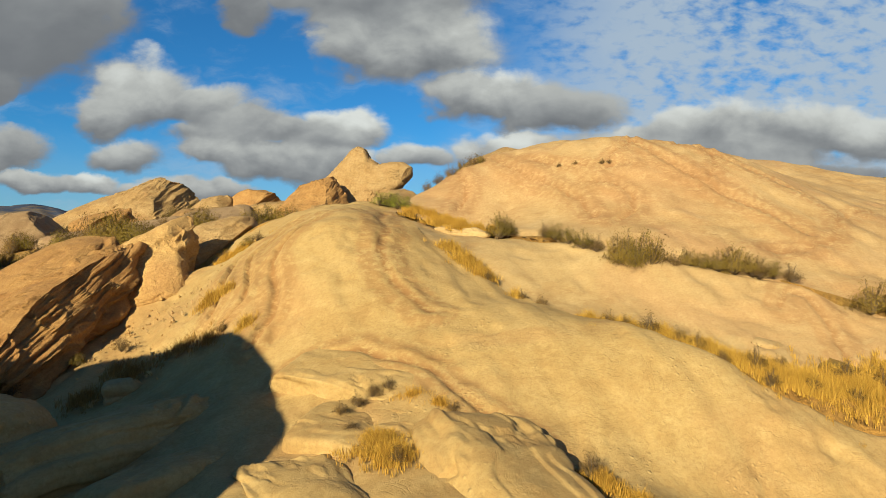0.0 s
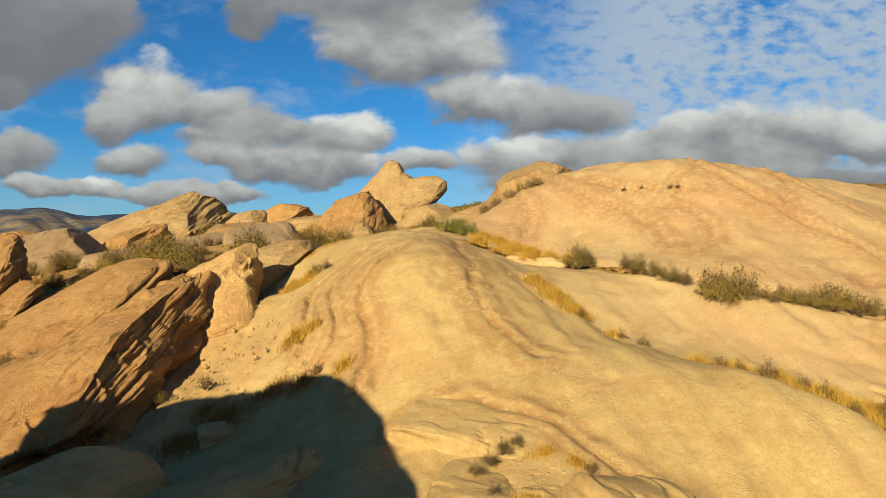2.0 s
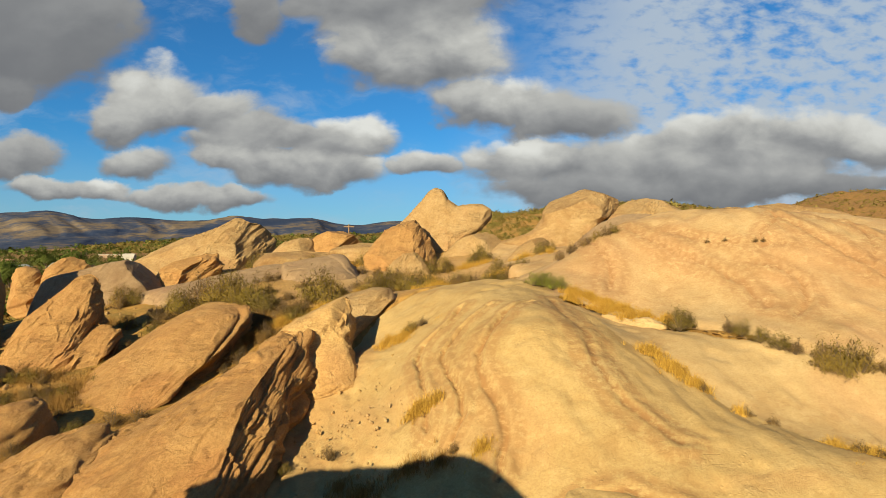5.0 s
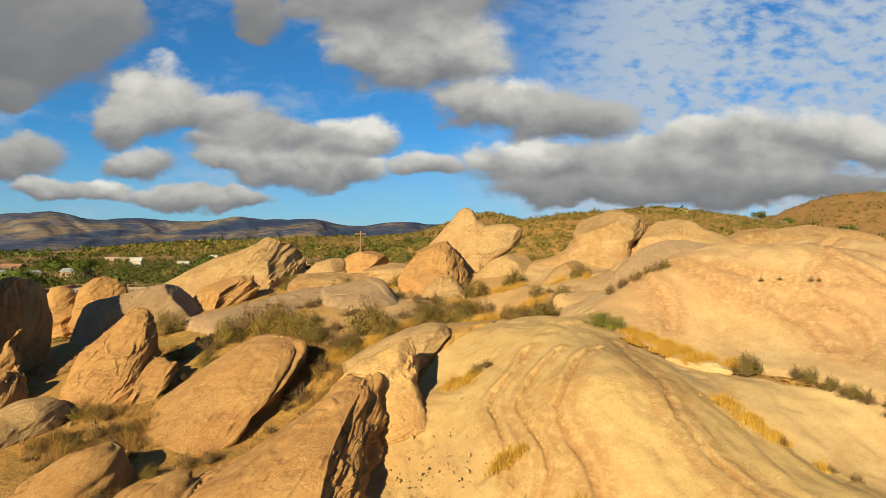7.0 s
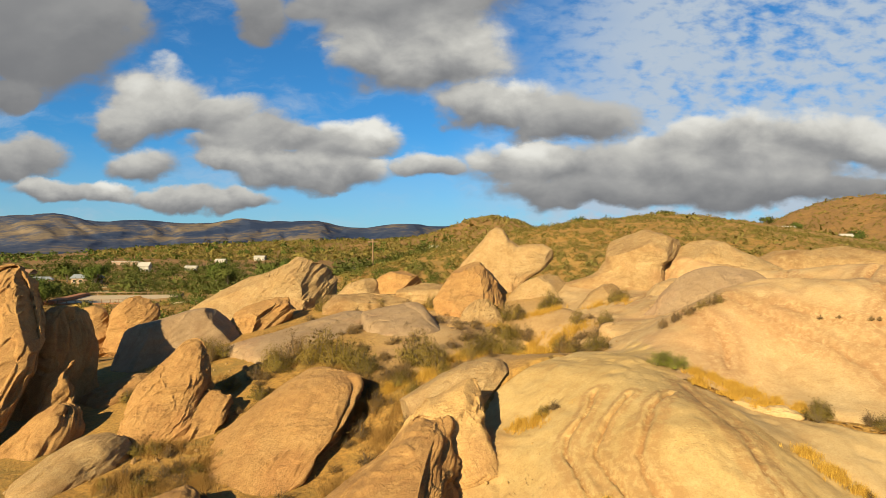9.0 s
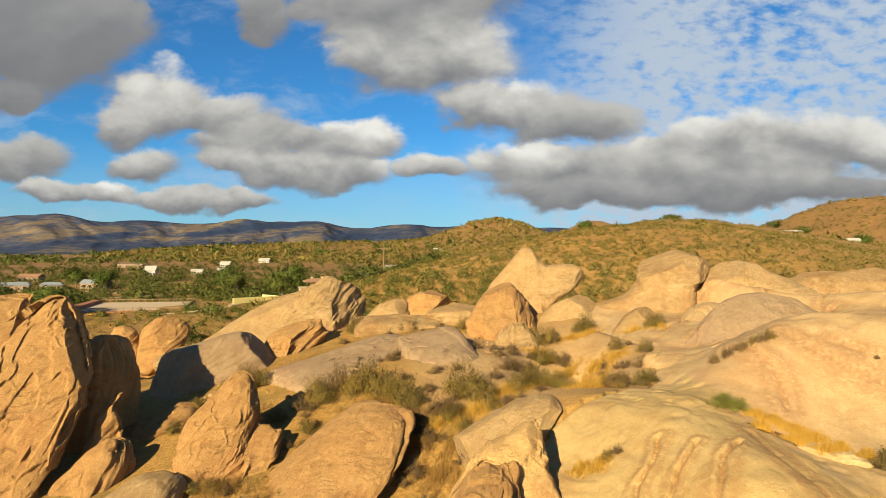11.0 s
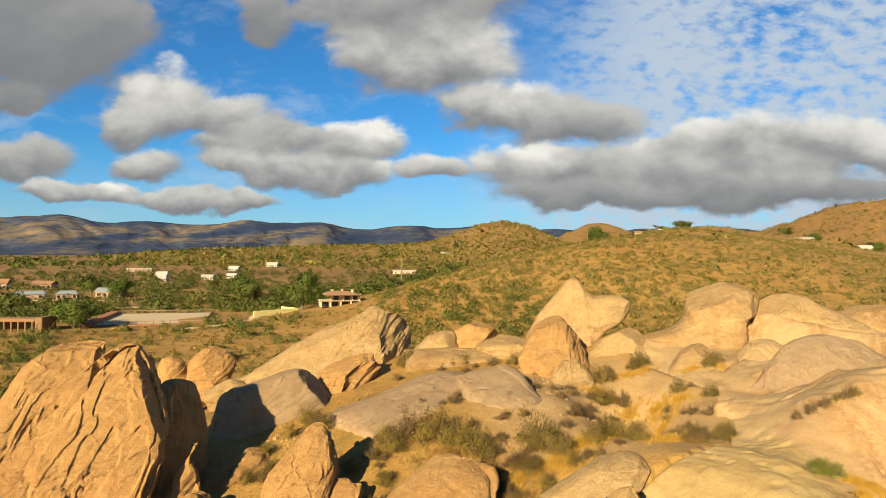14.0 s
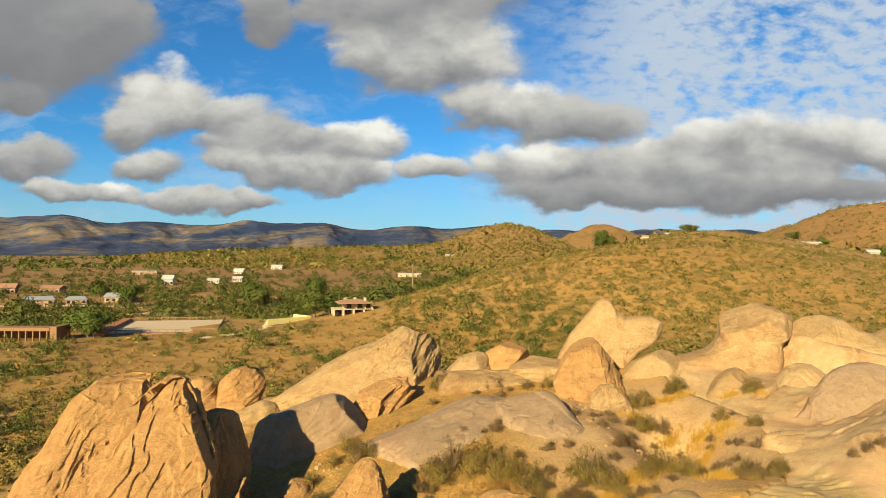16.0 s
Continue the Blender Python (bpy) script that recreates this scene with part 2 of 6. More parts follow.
def soil_look(T):
    co = T.n("ShaderNodeTexCoord").outputs["Object"]
    big = T.noise(co, 0.011, 5, 0.6)
    mid = T.noise(co, 0.22, 6, 0.65)
    fine = T.noise(co, 6.0, 5, 0.7)
    f = T.m("ADD", T.m("MULTIPLY", big, 0.5), T.m("MULTIPLY", mid, 0.5))
    col = T.ramp(f, [(0.28, (0.20, 0.100, 0.021)), (0.42, (0.32, 0.165, 0.036)), (0.55, (0.41, 0.225, 0.054)), (0.72, (0.46, 0.285, 0.082))])
    col = T.mix(T.grey(fine, 0.36, 0.62), T.mix(0.55, col, (0.10, 0.055, 0.02)), col)
    low = T.noise(co, 0.75, 5, 0.7)
    col = T.mix(T.m("MULTIPLY", T.grey(low, 0.52, 0.62), 0.38), col, (0.175, 0.112, 0.026))
    brushy = T.noise(co, 0.13, 7, 0.78)
    col = T.mix(T.m("MULTIPLY", T.grey(brushy, 0.50, 0.60), 0.62), col, (0.150, 0.104, 0.027))
    # the hills beyond carry a close brown growth of dry brush
    away_n = T.n("ShaderNodeSeparateXYZ")
    T.put(away_n.inputs[0], co)
    grown = T.m("MULTIPLY", T.grey(away_n.outputs[1], 110.0, 420.0), T.m("MULTIPLY_ADD", T.grey(brushy, 0.36, 0.58), 0.45, 0.42))
    col = T.mix(grown, col, T.mix(T.grey(low, 0.40, 0.62), (0.215, 0.105, 0.040), (0.130, 0.078, 0.028)))
    # pale sand, washed off the rocks, lies in the basin
    away = T.v("LENGTH", T.v("MULTIPLY", T.v("SUBTRACT", co, (-8.5, 43.5, 3.0)), (1.0, 0.85, 0.0)))
    wash = T.m("SUBTRACT", 1.0, T.grey(T.m("MULTIPLY_ADD", mid, 10.0, away), 11.0, 17.0))
    sand = T.ramp(T.m("ADD", T.m("MULTIPLY", mid, 0.6), T.m("MULTIPLY", fine, 0.4)), [(0.34, (0.22, 0.120, 0.044)), (0.5, (0.37, 0.225, 0.092)), (0.66, (0.46, 0.300, 0.135))])
    return T.mix(wash, col, sand), T.m("ADD", mid, T.m("MULTIPLY", fine, 0.2))


SOIL = material("dry sandy soil", soil_look, 0.96, (0.9, 0.35))


def hazy_chaparral_look(T):
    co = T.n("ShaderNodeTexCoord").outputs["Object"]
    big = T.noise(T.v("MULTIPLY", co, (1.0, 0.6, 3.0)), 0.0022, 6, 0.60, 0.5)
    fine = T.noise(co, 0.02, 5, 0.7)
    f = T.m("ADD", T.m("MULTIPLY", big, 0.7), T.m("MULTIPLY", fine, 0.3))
    # scrub colour with haze and shade painted blue, sunlit spurs painted tan
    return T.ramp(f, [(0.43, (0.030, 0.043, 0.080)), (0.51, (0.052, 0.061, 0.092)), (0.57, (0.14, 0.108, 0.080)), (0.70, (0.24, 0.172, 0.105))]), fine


HAZY_CHAPARRAL = material("scrub mountainside with painted haze and shade", hazy_chaparral_look, 1.0, (0.6, 8.0), 0.0)


def plain_look(color, spread=0.18, scale=6.0):
    def look_of(T):
        co = T.n("ShaderNodeTexCoord").outputs["Object"]
        a = T.noise(co, scale, 4, 0.6)
        col = T.mix(a, tuple(c * (1 - spread) for c in color), tuple(min(1, c * (1 + spread)) for c in color))
        return col, a
    return look_of


def leaf_look(low, high, dry):
    """Leaves that differ clump by clump."""
    def look_of(T):
        isle = T.n("ShaderNodeNewGeometry").outputs["Random Per Island"]
        info = T.n("ShaderNodeObjectInfo").outputs["Random"]
        col = T.mix(isle, low, high)
        return T.mix(T.m("MULTIPLY", T.grey(info, 0.35, 1.0), 0.6), col, dry), None
    return look_of


# ---- shape helpers ----
rng = np.random.default_rng(7)
LATTICE = rng.random(4096)


def value_noise(x, y, z):
    xi, yi, zi = np.floor(x).astype(int), np.floor(y).astype(int), np.floor(z).astype(int)
    u, v, w = (lambda f: f * f * (3 - 2 * f))(x - xi), (lambda f: f * f * (3 - 2 * f))(y - yi), (lambda f: f * f * (3 - 2 * f))(z - zi)

    def h(i, j, k):
        return LATTICE[(i * 7919 + j * 104729 + k * 1299709 + (i * j) * 31) & 4095]
    a = h(xi, yi, zi) * (1 - u) + h(xi + 1, yi, zi) * u
    b = h(xi, yi + 1, zi) * (1 - u) + h(xi + 1, yi + 1, zi) * u
    c = h(xi, yi, zi + 1) * (1 - u) + h(xi + 1, yi, zi + 1) * u
    d = h(xi, yi + 1, zi + 1) * (1 - u) + h(xi + 1, yi + 1, zi + 1) * u
    return (a * (1 - v) + b * v) * (1 - w) + (c * (1 - v) + d * v) * w


def fbm(x, y, z=0.0, octaves=4, gain=0.5):
    """Layered noise about 0, within about -0.5 to 0.5."""
    total, amp, norm = 0.0, 1.0, 0.0
    z = z + 0 * x
    for k in range(octaves):
        total = total + amp * (value_noise(x * 2**k + 17 * k, y * 2**k - 9 * k, z * 2**k + 5 * k) - 0.5)
        norm, amp = norm + amp, amp * gain
    return total / norm


def sheet_mesh(name, verts, quads, smooth=True, normals=None):
    me = bpy.data.meshes.new(name)
    me.vertices.add(len(verts))
    me.vertices.foreach_set("co", np.asarray(verts, np.float32).ravel())
    quads = np.asarray(quads, np.int32)
    me.loops.add(quads.size)
    me.loops.foreach_set("vertex_index", quads.ravel())
    me.polygons.add(len(quads))
    k = quads.shape[1]
    me.polygons.foreach_set("loop_start", np.arange(len(quads), dtype=np.int32) * k)
    me.polygons.foreach_set("use_smooth", np.full(len(quads), smooth))
    me.update(calc_edges=True)
    me.validate()
    if normals is not None:
        me.normals_split_custom_set_from_vertices(np.asarray(normals, np.float32))
    return me


def grid_quads(rows, cols):
    i = np.arange(rows * cols).reshape(rows, cols)
    return np.stack([i[:-1, :-1], i[:-1, 1:], i[1:, 1:], i[1:, :-1]], -1).reshape(-1, 4)


def part(name, bm, mat, parent, label=""):
    me = bpy.data.meshes.new(name)
    bm.to_mesh(me)
    bm.free()
    me.materials.append(mat)
    ob = new(name, me)
    ob.parent = parent
    return tagged(ob, label)


# ---- the lie of the land ----
# swells of the bedrock and the basin: place, half widths, turn in degrees, height
SWELLS = [
    (-4.3, 24.6, 3.4, 7.4, 25, 3.35),
    (1.2, 21.7, 7.8, 3.4, -2, 2.92),
    (5.4, 15.3, 3.8, 2.0, -30, 3.98),
    (-10.9, 15.5, 5.4, 7.9, -3, -1.03),
    (6.0, 14.7, 8.9, 2.8, -45, -3.53),
    (7.9, 31.7, 7.4, 4.5, -24, 5.32),
    (18.2, 49.3, 16.0, 20.5, 36, 9.72),
    (9.3, 54.1, 1.7, 8.1, 38, 2.90),
    (8.8, 43.6, 8.4, 3.9, -33, 1.5),
    (-7.8, 43.0, 9.1, 8.0, 3, 1.12),
    (-16.5, 40.8, 8.5, 8.4, 2, 2.19),
    (-7.0, 42.5, 1.7, 3.0, 2, -3.45),
    (1.0, 33.0, 2.1, 5.4, -42, 1.04),
    (-24.8, 55.9, 10.3, 15.1, -31, 4.03),
    (18.7, 29.5, 14.1, 20.4, 2, -1.12),
    (11.5, 50.0, 4.5, 5.0, 0, -2.2),
    (-15.0, 58.5, 8.5, 4.0, 0, 1.9),
    (-1.5, 57.5, 5.0, 3.5, 0, 1.6),
    (24.0, 45.0, 7.0, 7.0, 0, 0.9),
    (-8.0, 30.5, 6.0, 3.2, -27, 1.1),
    (-11.4, 25.4, 1.2, 1.1, 0, 1.1),
]
BASE = -1.25
# hills beyond: place, half widths, turn, height
HILLS = [
    (97, 355, 46, 110, -8, 22), (195, 345, 85, 105, 0, 13), (75, 230, 60, 60, 0, 5), (-78, 168, 48, 60, 0, -1.3), (28, 190, 40, 45, 0, 11.5), (-16, 150, 30, 32, 0, 4.2),
    (36, 690, 46, 120, 0, 31), (-80, 720, 150, 130, 5, 22), (-330, 800, 130, 120, 0, 12),
    (540, 930, 108, 200, 0, 62), (690, 1000, 120, 220, 0, 60), (300, 1500, 95, 200, 0, 84),
]


def smooth(a, b, x):
    t = np.clip((x - a) / (b - a), 0, 1)
    return t * t * (3 - 2 * t)


def swells(x, y, rows):
    h = np.zeros(np.shape(x))
    for cx, cy, sx, sy, turn, a in rows:
        c, s = math.cos(radians(turn)), math.sin(radians(turn))
        dx, dy = x - cx, y - cy
        h = h + a * np.exp(-0.5 * (((c * dx + s * dy) / sx) ** 2 + ((c * dy - s * dx) / sy) ** 2))
    return h


def land(x, y):
    """Height of the land without loose boulders."""
    x, y = np.asarray(x, float), np.asarray(y, float)
    r = np.hypot(x, y)
    h = BASE + swells(x, y, SWELLS)
    far = smooth(70, 140, r)
    hills = swells(x, y, HILLS)
    hills = hills * (1 + 0.35 * fbm(x / 60, y / 60, 3.0, 4)) + far * 1.2 * fbm(x / 35, y / 35, 1.0, 4)
    return h + hills


def mountains(x, y):
    """Height of the range that closes the valley."""
    r = np.hypot(x, y)
    az = np.degrees(np.arctan2(x, y))
    crest = 188 + 13 * np.sin(az * 0.35 + 1.0) + 8 * np.sin(az * 0.9) - 0.9 * np.maximum(az + 8, 0) * smooth(-12, 6, az)
    rough = fbm(x / 700, y / 700, 8.0, 6, 0.55)
    spur = 1 - 1.7 * np.abs(fbm(az / 4.2 + 1.2 * rough, r / 1700 + 0.02 * az, 21.0, 4, 0.45))
    range_h = crest * (0.42 * smooth(2300, 3300, r) * np.clip(spur + 0.1, 0, 1) * (1 - 0.7 * smooth(3500, 4300, r)) + 0.93 * smooth(2900, 4300, r) + 0.06 * rough * smooth(2500, 3500, r))
    wide = smooth(64, 40, np.abs(az + 15)) + 0.35 * smooth(100, 160, np.abs(az))
    return range_h * np.clip(wide, 0, 1)


def build_mountains():
    radii = np.linspace(2250, 4750, 100)
    az = np.radians(np.linspace(-58, 30, 700))
    R, A = np.meshgrid(radii, az, indexing="ij")
    x, y = R * np.sin(A), R * np.cos(A)
    z = mountains(x, y) - 6
    ob = new("mountain_range", sheet_mesh("mountain_range", np.stack([x, y, z], -1).reshape(-1, 3), grid_quads(*R.shape)[:, ::-1]))
    ob.data.materials.append(HAZY_CHAPARRAL)
    tagged(ob, "long dark scrub-covered mountain range with haze, shade and sunlit spurs painted in", "mountains", kind="structure")


# seams of soil and grass between the rocks, as lines on the plan
SEAM_GRASS = [(-2.1, 27.0), (-0.8, 22.6), (1.3, 20.2), (3.0, 18.8), (4.6, 17.4), (6.6, 16.1), (9.5, 15.7), (13.0, 15.6), (24.0, 15.6)]
SEAM_BUSH = [(-1.5, 27.2), (0.4, 26.6), (2.3, 24.9), (4.7, 23.3), (6.3, 21.7), (9.1, 20.9), (11.4, 20.3), (13.0, 19.0), (24.0, 18.0)]


def off_line(x, y, line):
    best = np.full(np.shape(x), 1e9)
    for (ax, ay), (bx, by) in zip(line, line[1:]):
        t = np.clip(((x - ax) * (bx - ax) + (y - ay) * (by - ay)) / ((bx - ax) ** 2 + (by - ay) ** 2), 0, 1)
        best = np.minimum(best, np.hypot(x - ax - t * (bx - ax), y - ay - t * (by - ay)))
    return best


def line_y(x, line):
    return np.interp(x, [p[0] for p in line], [p[1] for p in line])


def bare(x, y):
    """1 on bare bedrock, 0 on soil, with a ragged edge."""
    rag = 0.8 * fbm(x / 1.6, y / 1.6, 4.0, 4)
    left = np.interp(y, [-8, 4, 12, 20, 26, 30, 33, 38, 43, 47, 52, 58, 66], [-9, -11.5, -13.5, -14.5, -13, -9.8, -4.6, -2.2, -1.2, -2.2, -4.0, -4, 0])
    m = smooth(-0.5, 0.5, x - left + rag) * smooth(66, 64, y + rag) * smooth(34, 33, x) * smooth(-8, -6.5, y + 2 * rag)
    wide = np.interp(x, [-2, 3.2, 4.6, 8, 12], [-0.62, -0.55, 0.15, 1.0, 1.4])
    m = m * smooth(0.0, 0.45, off_line(x, y, SEAM_GRASS) - wide + 0.5 * rag)
    return m * smooth(0.0, 0.4, off_line(x, y, SEAM_BUSH) + 0.14 + 0.3 * rag)


# ---- the ground: one sheet from under the rocks to the horizon ----
def build_ground():
    cx, cy = -8.0, 4.0
    radii = [1.0]
    while radii[-1] < 4900:
        radii.append(radii[-1] * 1.018 + 0.03)
    radii = np.array(radii)
    az = np.radians(np.r_[np.linspace(-52, 46, 440), np.linspace(49, 305, 90)])
    R, A = np.meshgrid(radii, np.r_[az, az[0] + 2 * np.pi], indexing="ij")
    x, y = cx + R * np.sin(A), cy + R * np.cos(A)
    z = land(x, y)
    near = np.hypot(x, y - 30) < 75
    m = np.where(near, bare(x, y), 0)
    z = z - 0.10 * m - 0.55 * smooth(0.6, 1.0, m) + 0.10 * fbm(x / 0.8, y / 0.8, 2.0, 3) * near
    ob = new("ground", sheet_mesh("ground", np.stack([x, y, z], -1).reshape(-1, 3), grid_quads(*R.shape)[:, ::-1]))
    ob.data.materials.append(SOIL)
    tagged(ob, "dry sandy desert ground running out to brown hills", "ground", kind="structure")


build_ground()
build_mountains()


# worn grooves along the bent beds: width, depth, line on the plan
GROOVES = [
    (0.13, 0.30, [(-5.9, 26.0), (-6.7, 24.6), (-7.4, 24.2), (-7.6, 23.5), (-7.4, 22.1), (-7.2, 20.7), (-7.1, 19.6)]),
    (0.12, 0.32, [(-4.9, 24.9), (-5.6, 24.0), (-6.4, 23.4), (-6.7, 22.5), (-6.5, 21.4), (-6.1, 20.1), (-6.0, 19.3), (-6.6, 18.4)]),
    (0.16, 0.24, [(-3.4, 24.5), (-4.9, 22.6), (-5.5, 21.5), (-5.4, 20.3), (-5.0, 19.2), (-4.8, 18.2), (-5.1, 17.0)]),
    (0.20, 0.07, [(-2.3, 26.0), (-2.3, 23.4), (-1.9, 21.4), (-1.9, 19.8), (-1.4, 18.4), (-0.4, 17.2)]),
    (0.15, 0.12, [(-3.8, 15.3), (-2.9, 15.9), (-2.0, 15.9), (-1.3, 15.3), (-0.3, 14.9), (0.2, 14.1), (0.9, 13.4), (1.9, 12.7)]),
    (0.13, 0.22, [(4.0, 31.9), (4.8, 31.1), (5.6, 30.2), (6.4, 29.5), (7.4, 29.0), (8.6, 28.6)]),
    (0.18, 0.22, [(6.4, 28.4), (7.4, 27.6), (7.9, 26.6), (7.6, 25.5), (6.7, 24.6)]),
    (0.21, 0.26, [(0.2, 34.6), (0.8, 32.4), (1.2, 30.6), (0.6, 28.9)]),
    (0.18, 0.24, [(2.4, 33.6), (3.2, 31.6), (4.6, 29.4), (5.8, 27.4), (6.0, 25.4)]),
    (0.14, 0.16, [(10.2, 19.2), (10.7, 19.9), (11.2, 19.8), (11.2, 19.2), (11.1, 18.4), (10.9, 17.3)]),
    (0.16, 0.22, [(12.0, 38.0), (10.4, 36.4), (9.4, 34.4), (9.6, 32.4), (8.8, 30.6), (7.6, 29.6)]),
    (0.15, 0.20, [(16.5, 36.0), (14.0, 35.0), (12.2, 33.0), (12.6, 30.6), (12.0, 28.4), (10.6, 26.6)]),
    (0.14, 0.18, [(3.2, 40.0), (4.2, 37.6), (5.8, 36.0), (7.6, 35.4), (9.0, 35.8)]),
    (0.14, 0.18, [(18.0, 27.0), (15.6, 25.6), (14.4, 23.6), (12.8, 22.6), (11.0, 22.6)]),
    (0.24, 0.42, [(7.0, 56.0), (4.8, 52.0), (2.8, 48.6), (0.4, 46.0)]),
    (0.22, 0.38, [(11.0, 52.5), (8.0, 48.5), (5.4, 45.6), (1.6, 43.4)]),
    (0.22, 0.38, [(13.0, 46.5), (9.0, 43.6), (5.6, 41.6), (1.4, 39.8)]),
    (0.20, 0.34, [(10.0, 40.0), (6.4, 38.6), (3.2, 37.6), (0.2, 37.0)]),
    (0.20, 0.34, [(16.0, 53.0), (13.5, 49.0), (12.0, 46.0)]),
    (0.28, 0.60, [(17.0, 44.0), (14.0, 41.0), (11.0, 38.6), (8.0, 37.0)]),
    (0.24, 0.30, [(9.0, 31.0), (10.2, 28.6), (11.6, 26.2), (13.4, 23.8)]),
    (0.21, 0.26, [(11.0, 32.0), (13.0, 29.0), (15.4, 26.6)]),
]


def outcrop(label, keep, mat, x0, x1, y0, y1, step=0.2, sunk=0.0):
    """A bare bedrock swell, cut out of the land where keep(x, y) holds."""
    xs, ys = np.arange(x0, x1, step), np.arange(y0, y1, step)
    Y, X = np.meshgrid(ys, xs, indexing="ij")
    m = bare(X, Y)
    lay = fbm(X / 4.5, Y / 4.5, 6.0, 3)
    z = land(X, Y) + (0.45 * fbm(X / 3.6, Y / 3.6, 11.0, 3, 0.42) + 0.10 * fbm(X / 0.7, Y / 0.7, 3.0, 3)) * m
    # worn bedding steps and grooves that follow the bent beds
    where = smooth(-0.10, 0.12, fbm(X / 5, Y / 5, 31.0, 3))
    t = 0.55 * z + 3.4 * lay + 0.16 * X - 0.05 * Y
    for k, deep in ((1.25, 0.075), (4.0, 0.03)):
        saw = (t * k) % 1.0
        z = z - deep * (smooth(0.15, 0.88, saw) - smooth(0.90, 1.0, saw)) * where * m
    rill = fbm((X + 0.35 * Y) / 1.5 + 1.5 * lay, (Y - 0.35 * X) / 7.0, 52.0, 4, 0.5)
    z = z + 0.38 * rill * m
    jig = fbm(X / 1.3, Y / 1.3, 61.0, 4, 0.6)
    brown = 0 * X
    for wide, deep, line in GROOVES:
        off = off_line(X + 0.35 * jig, Y - 0.35 * jig, line)
        z = z - 0.55 * deep * (1 - smooth(0.25 * wide, wide, off)) * m
        z = z + 0.3 * min(deep, 0.22) * np.exp(-(((off - 1.7 * wide) / (0.8 * wide)) ** 2)) * m
        brown = np.maximum(brown, np.maximum(1 - smooth(0.5 * wide, 1.1 * wide, off), 0.62 * (1 - smooth(0.8 * wide, 1.8 * wide, np.abs(off - 2.6 * wide)))))
    pit = smooth(0.16, 0.30, fbm(X / 0.9 + 7, Y / 0.9, 44.0, 3))
    z = z - 0.07 * pit * m
    z = z - 0.22 * (1 - m) - 0.4 * smooth(0.35, 0.0, m) - sunk * smooth(5.0, 3.0, X)
    q = grid_quads(*X.shape)
    ok = ((m > 0.02) & keep(X, Y)).ravel()
    q = q[ok[q].any(1)]
    used, q = np.unique(q, return_inverse=True)
    v = np.stack([X, Y, z], -1).reshape(-1, 3)[used]
    ob = new("rock_outcrop", sheet_mesh("rock_outcrop", v, q.reshape(-1, 4)))
    ob.data.attributes.new("bed", "FLOAT", "POINT").data.foreach_set("value", brown.ravel()[used].astype(np.float32))
    ob.data.materials.append(mat)
    return tagged(ob, label, "rock outcrop")


ridge = outcrop("smooth pale sandstone ridge with worn bedding bands", lambda x, y: (y < line_y(x, SEAM_GRASS)) | (x < -2.1), BARE, -17, 34, -9, 34, 0.09)
apron = outcrop("gently sloping pale sandstone apron between two seams", lambda x, y: (y >= line_y(x, SEAM_GRASS)) & (y < line_y(x, SEAM_BUSH)) & (x >= -2.1), APRON, -2.5, 34, 14, 28, 0.12, 0.14)
dome = outcrop("broad tan sandstone dome rising behind bushes", lambda x, y: ((y >= line_y(x, SEAM_BUSH)) & (x >= -2.1)) | (y > 33), DOME, -6, 34, 18, 67, 0.22)


# ---- boulders ----
def cube_sphere(n):
    """Points on a unit cube blown up to a ball, and its quads, with shared corners."""
    t = np.tan(np.linspace(-1, 1, n + 1) * math.pi / 4)
    a, b = np.meshgrid(t, t, indexing="ij")
    o = np.ones_like(a)
    faces = [(a, b, o), (b, a, -o), (o, a, b), (-o, b, a), (b, o, a), (a, -o, b)]
    v = np.concatenate([np.stack(f, -1).reshape(-1, 3) for f in faces])
    q = np.concatenate([grid_quads(n + 1, n + 1) + k * (n + 1) ** 2 for k in range(6)])
    key, first, back_to = np.unique(np.round(v, 6), axis=0, return_index=True, return_inverse=True)
    v, q = v[first], back_to.reshape(-1)[q]
    return v / np.linalg.norm(v, axis=1, keepdims=True), q


BALLS = {}


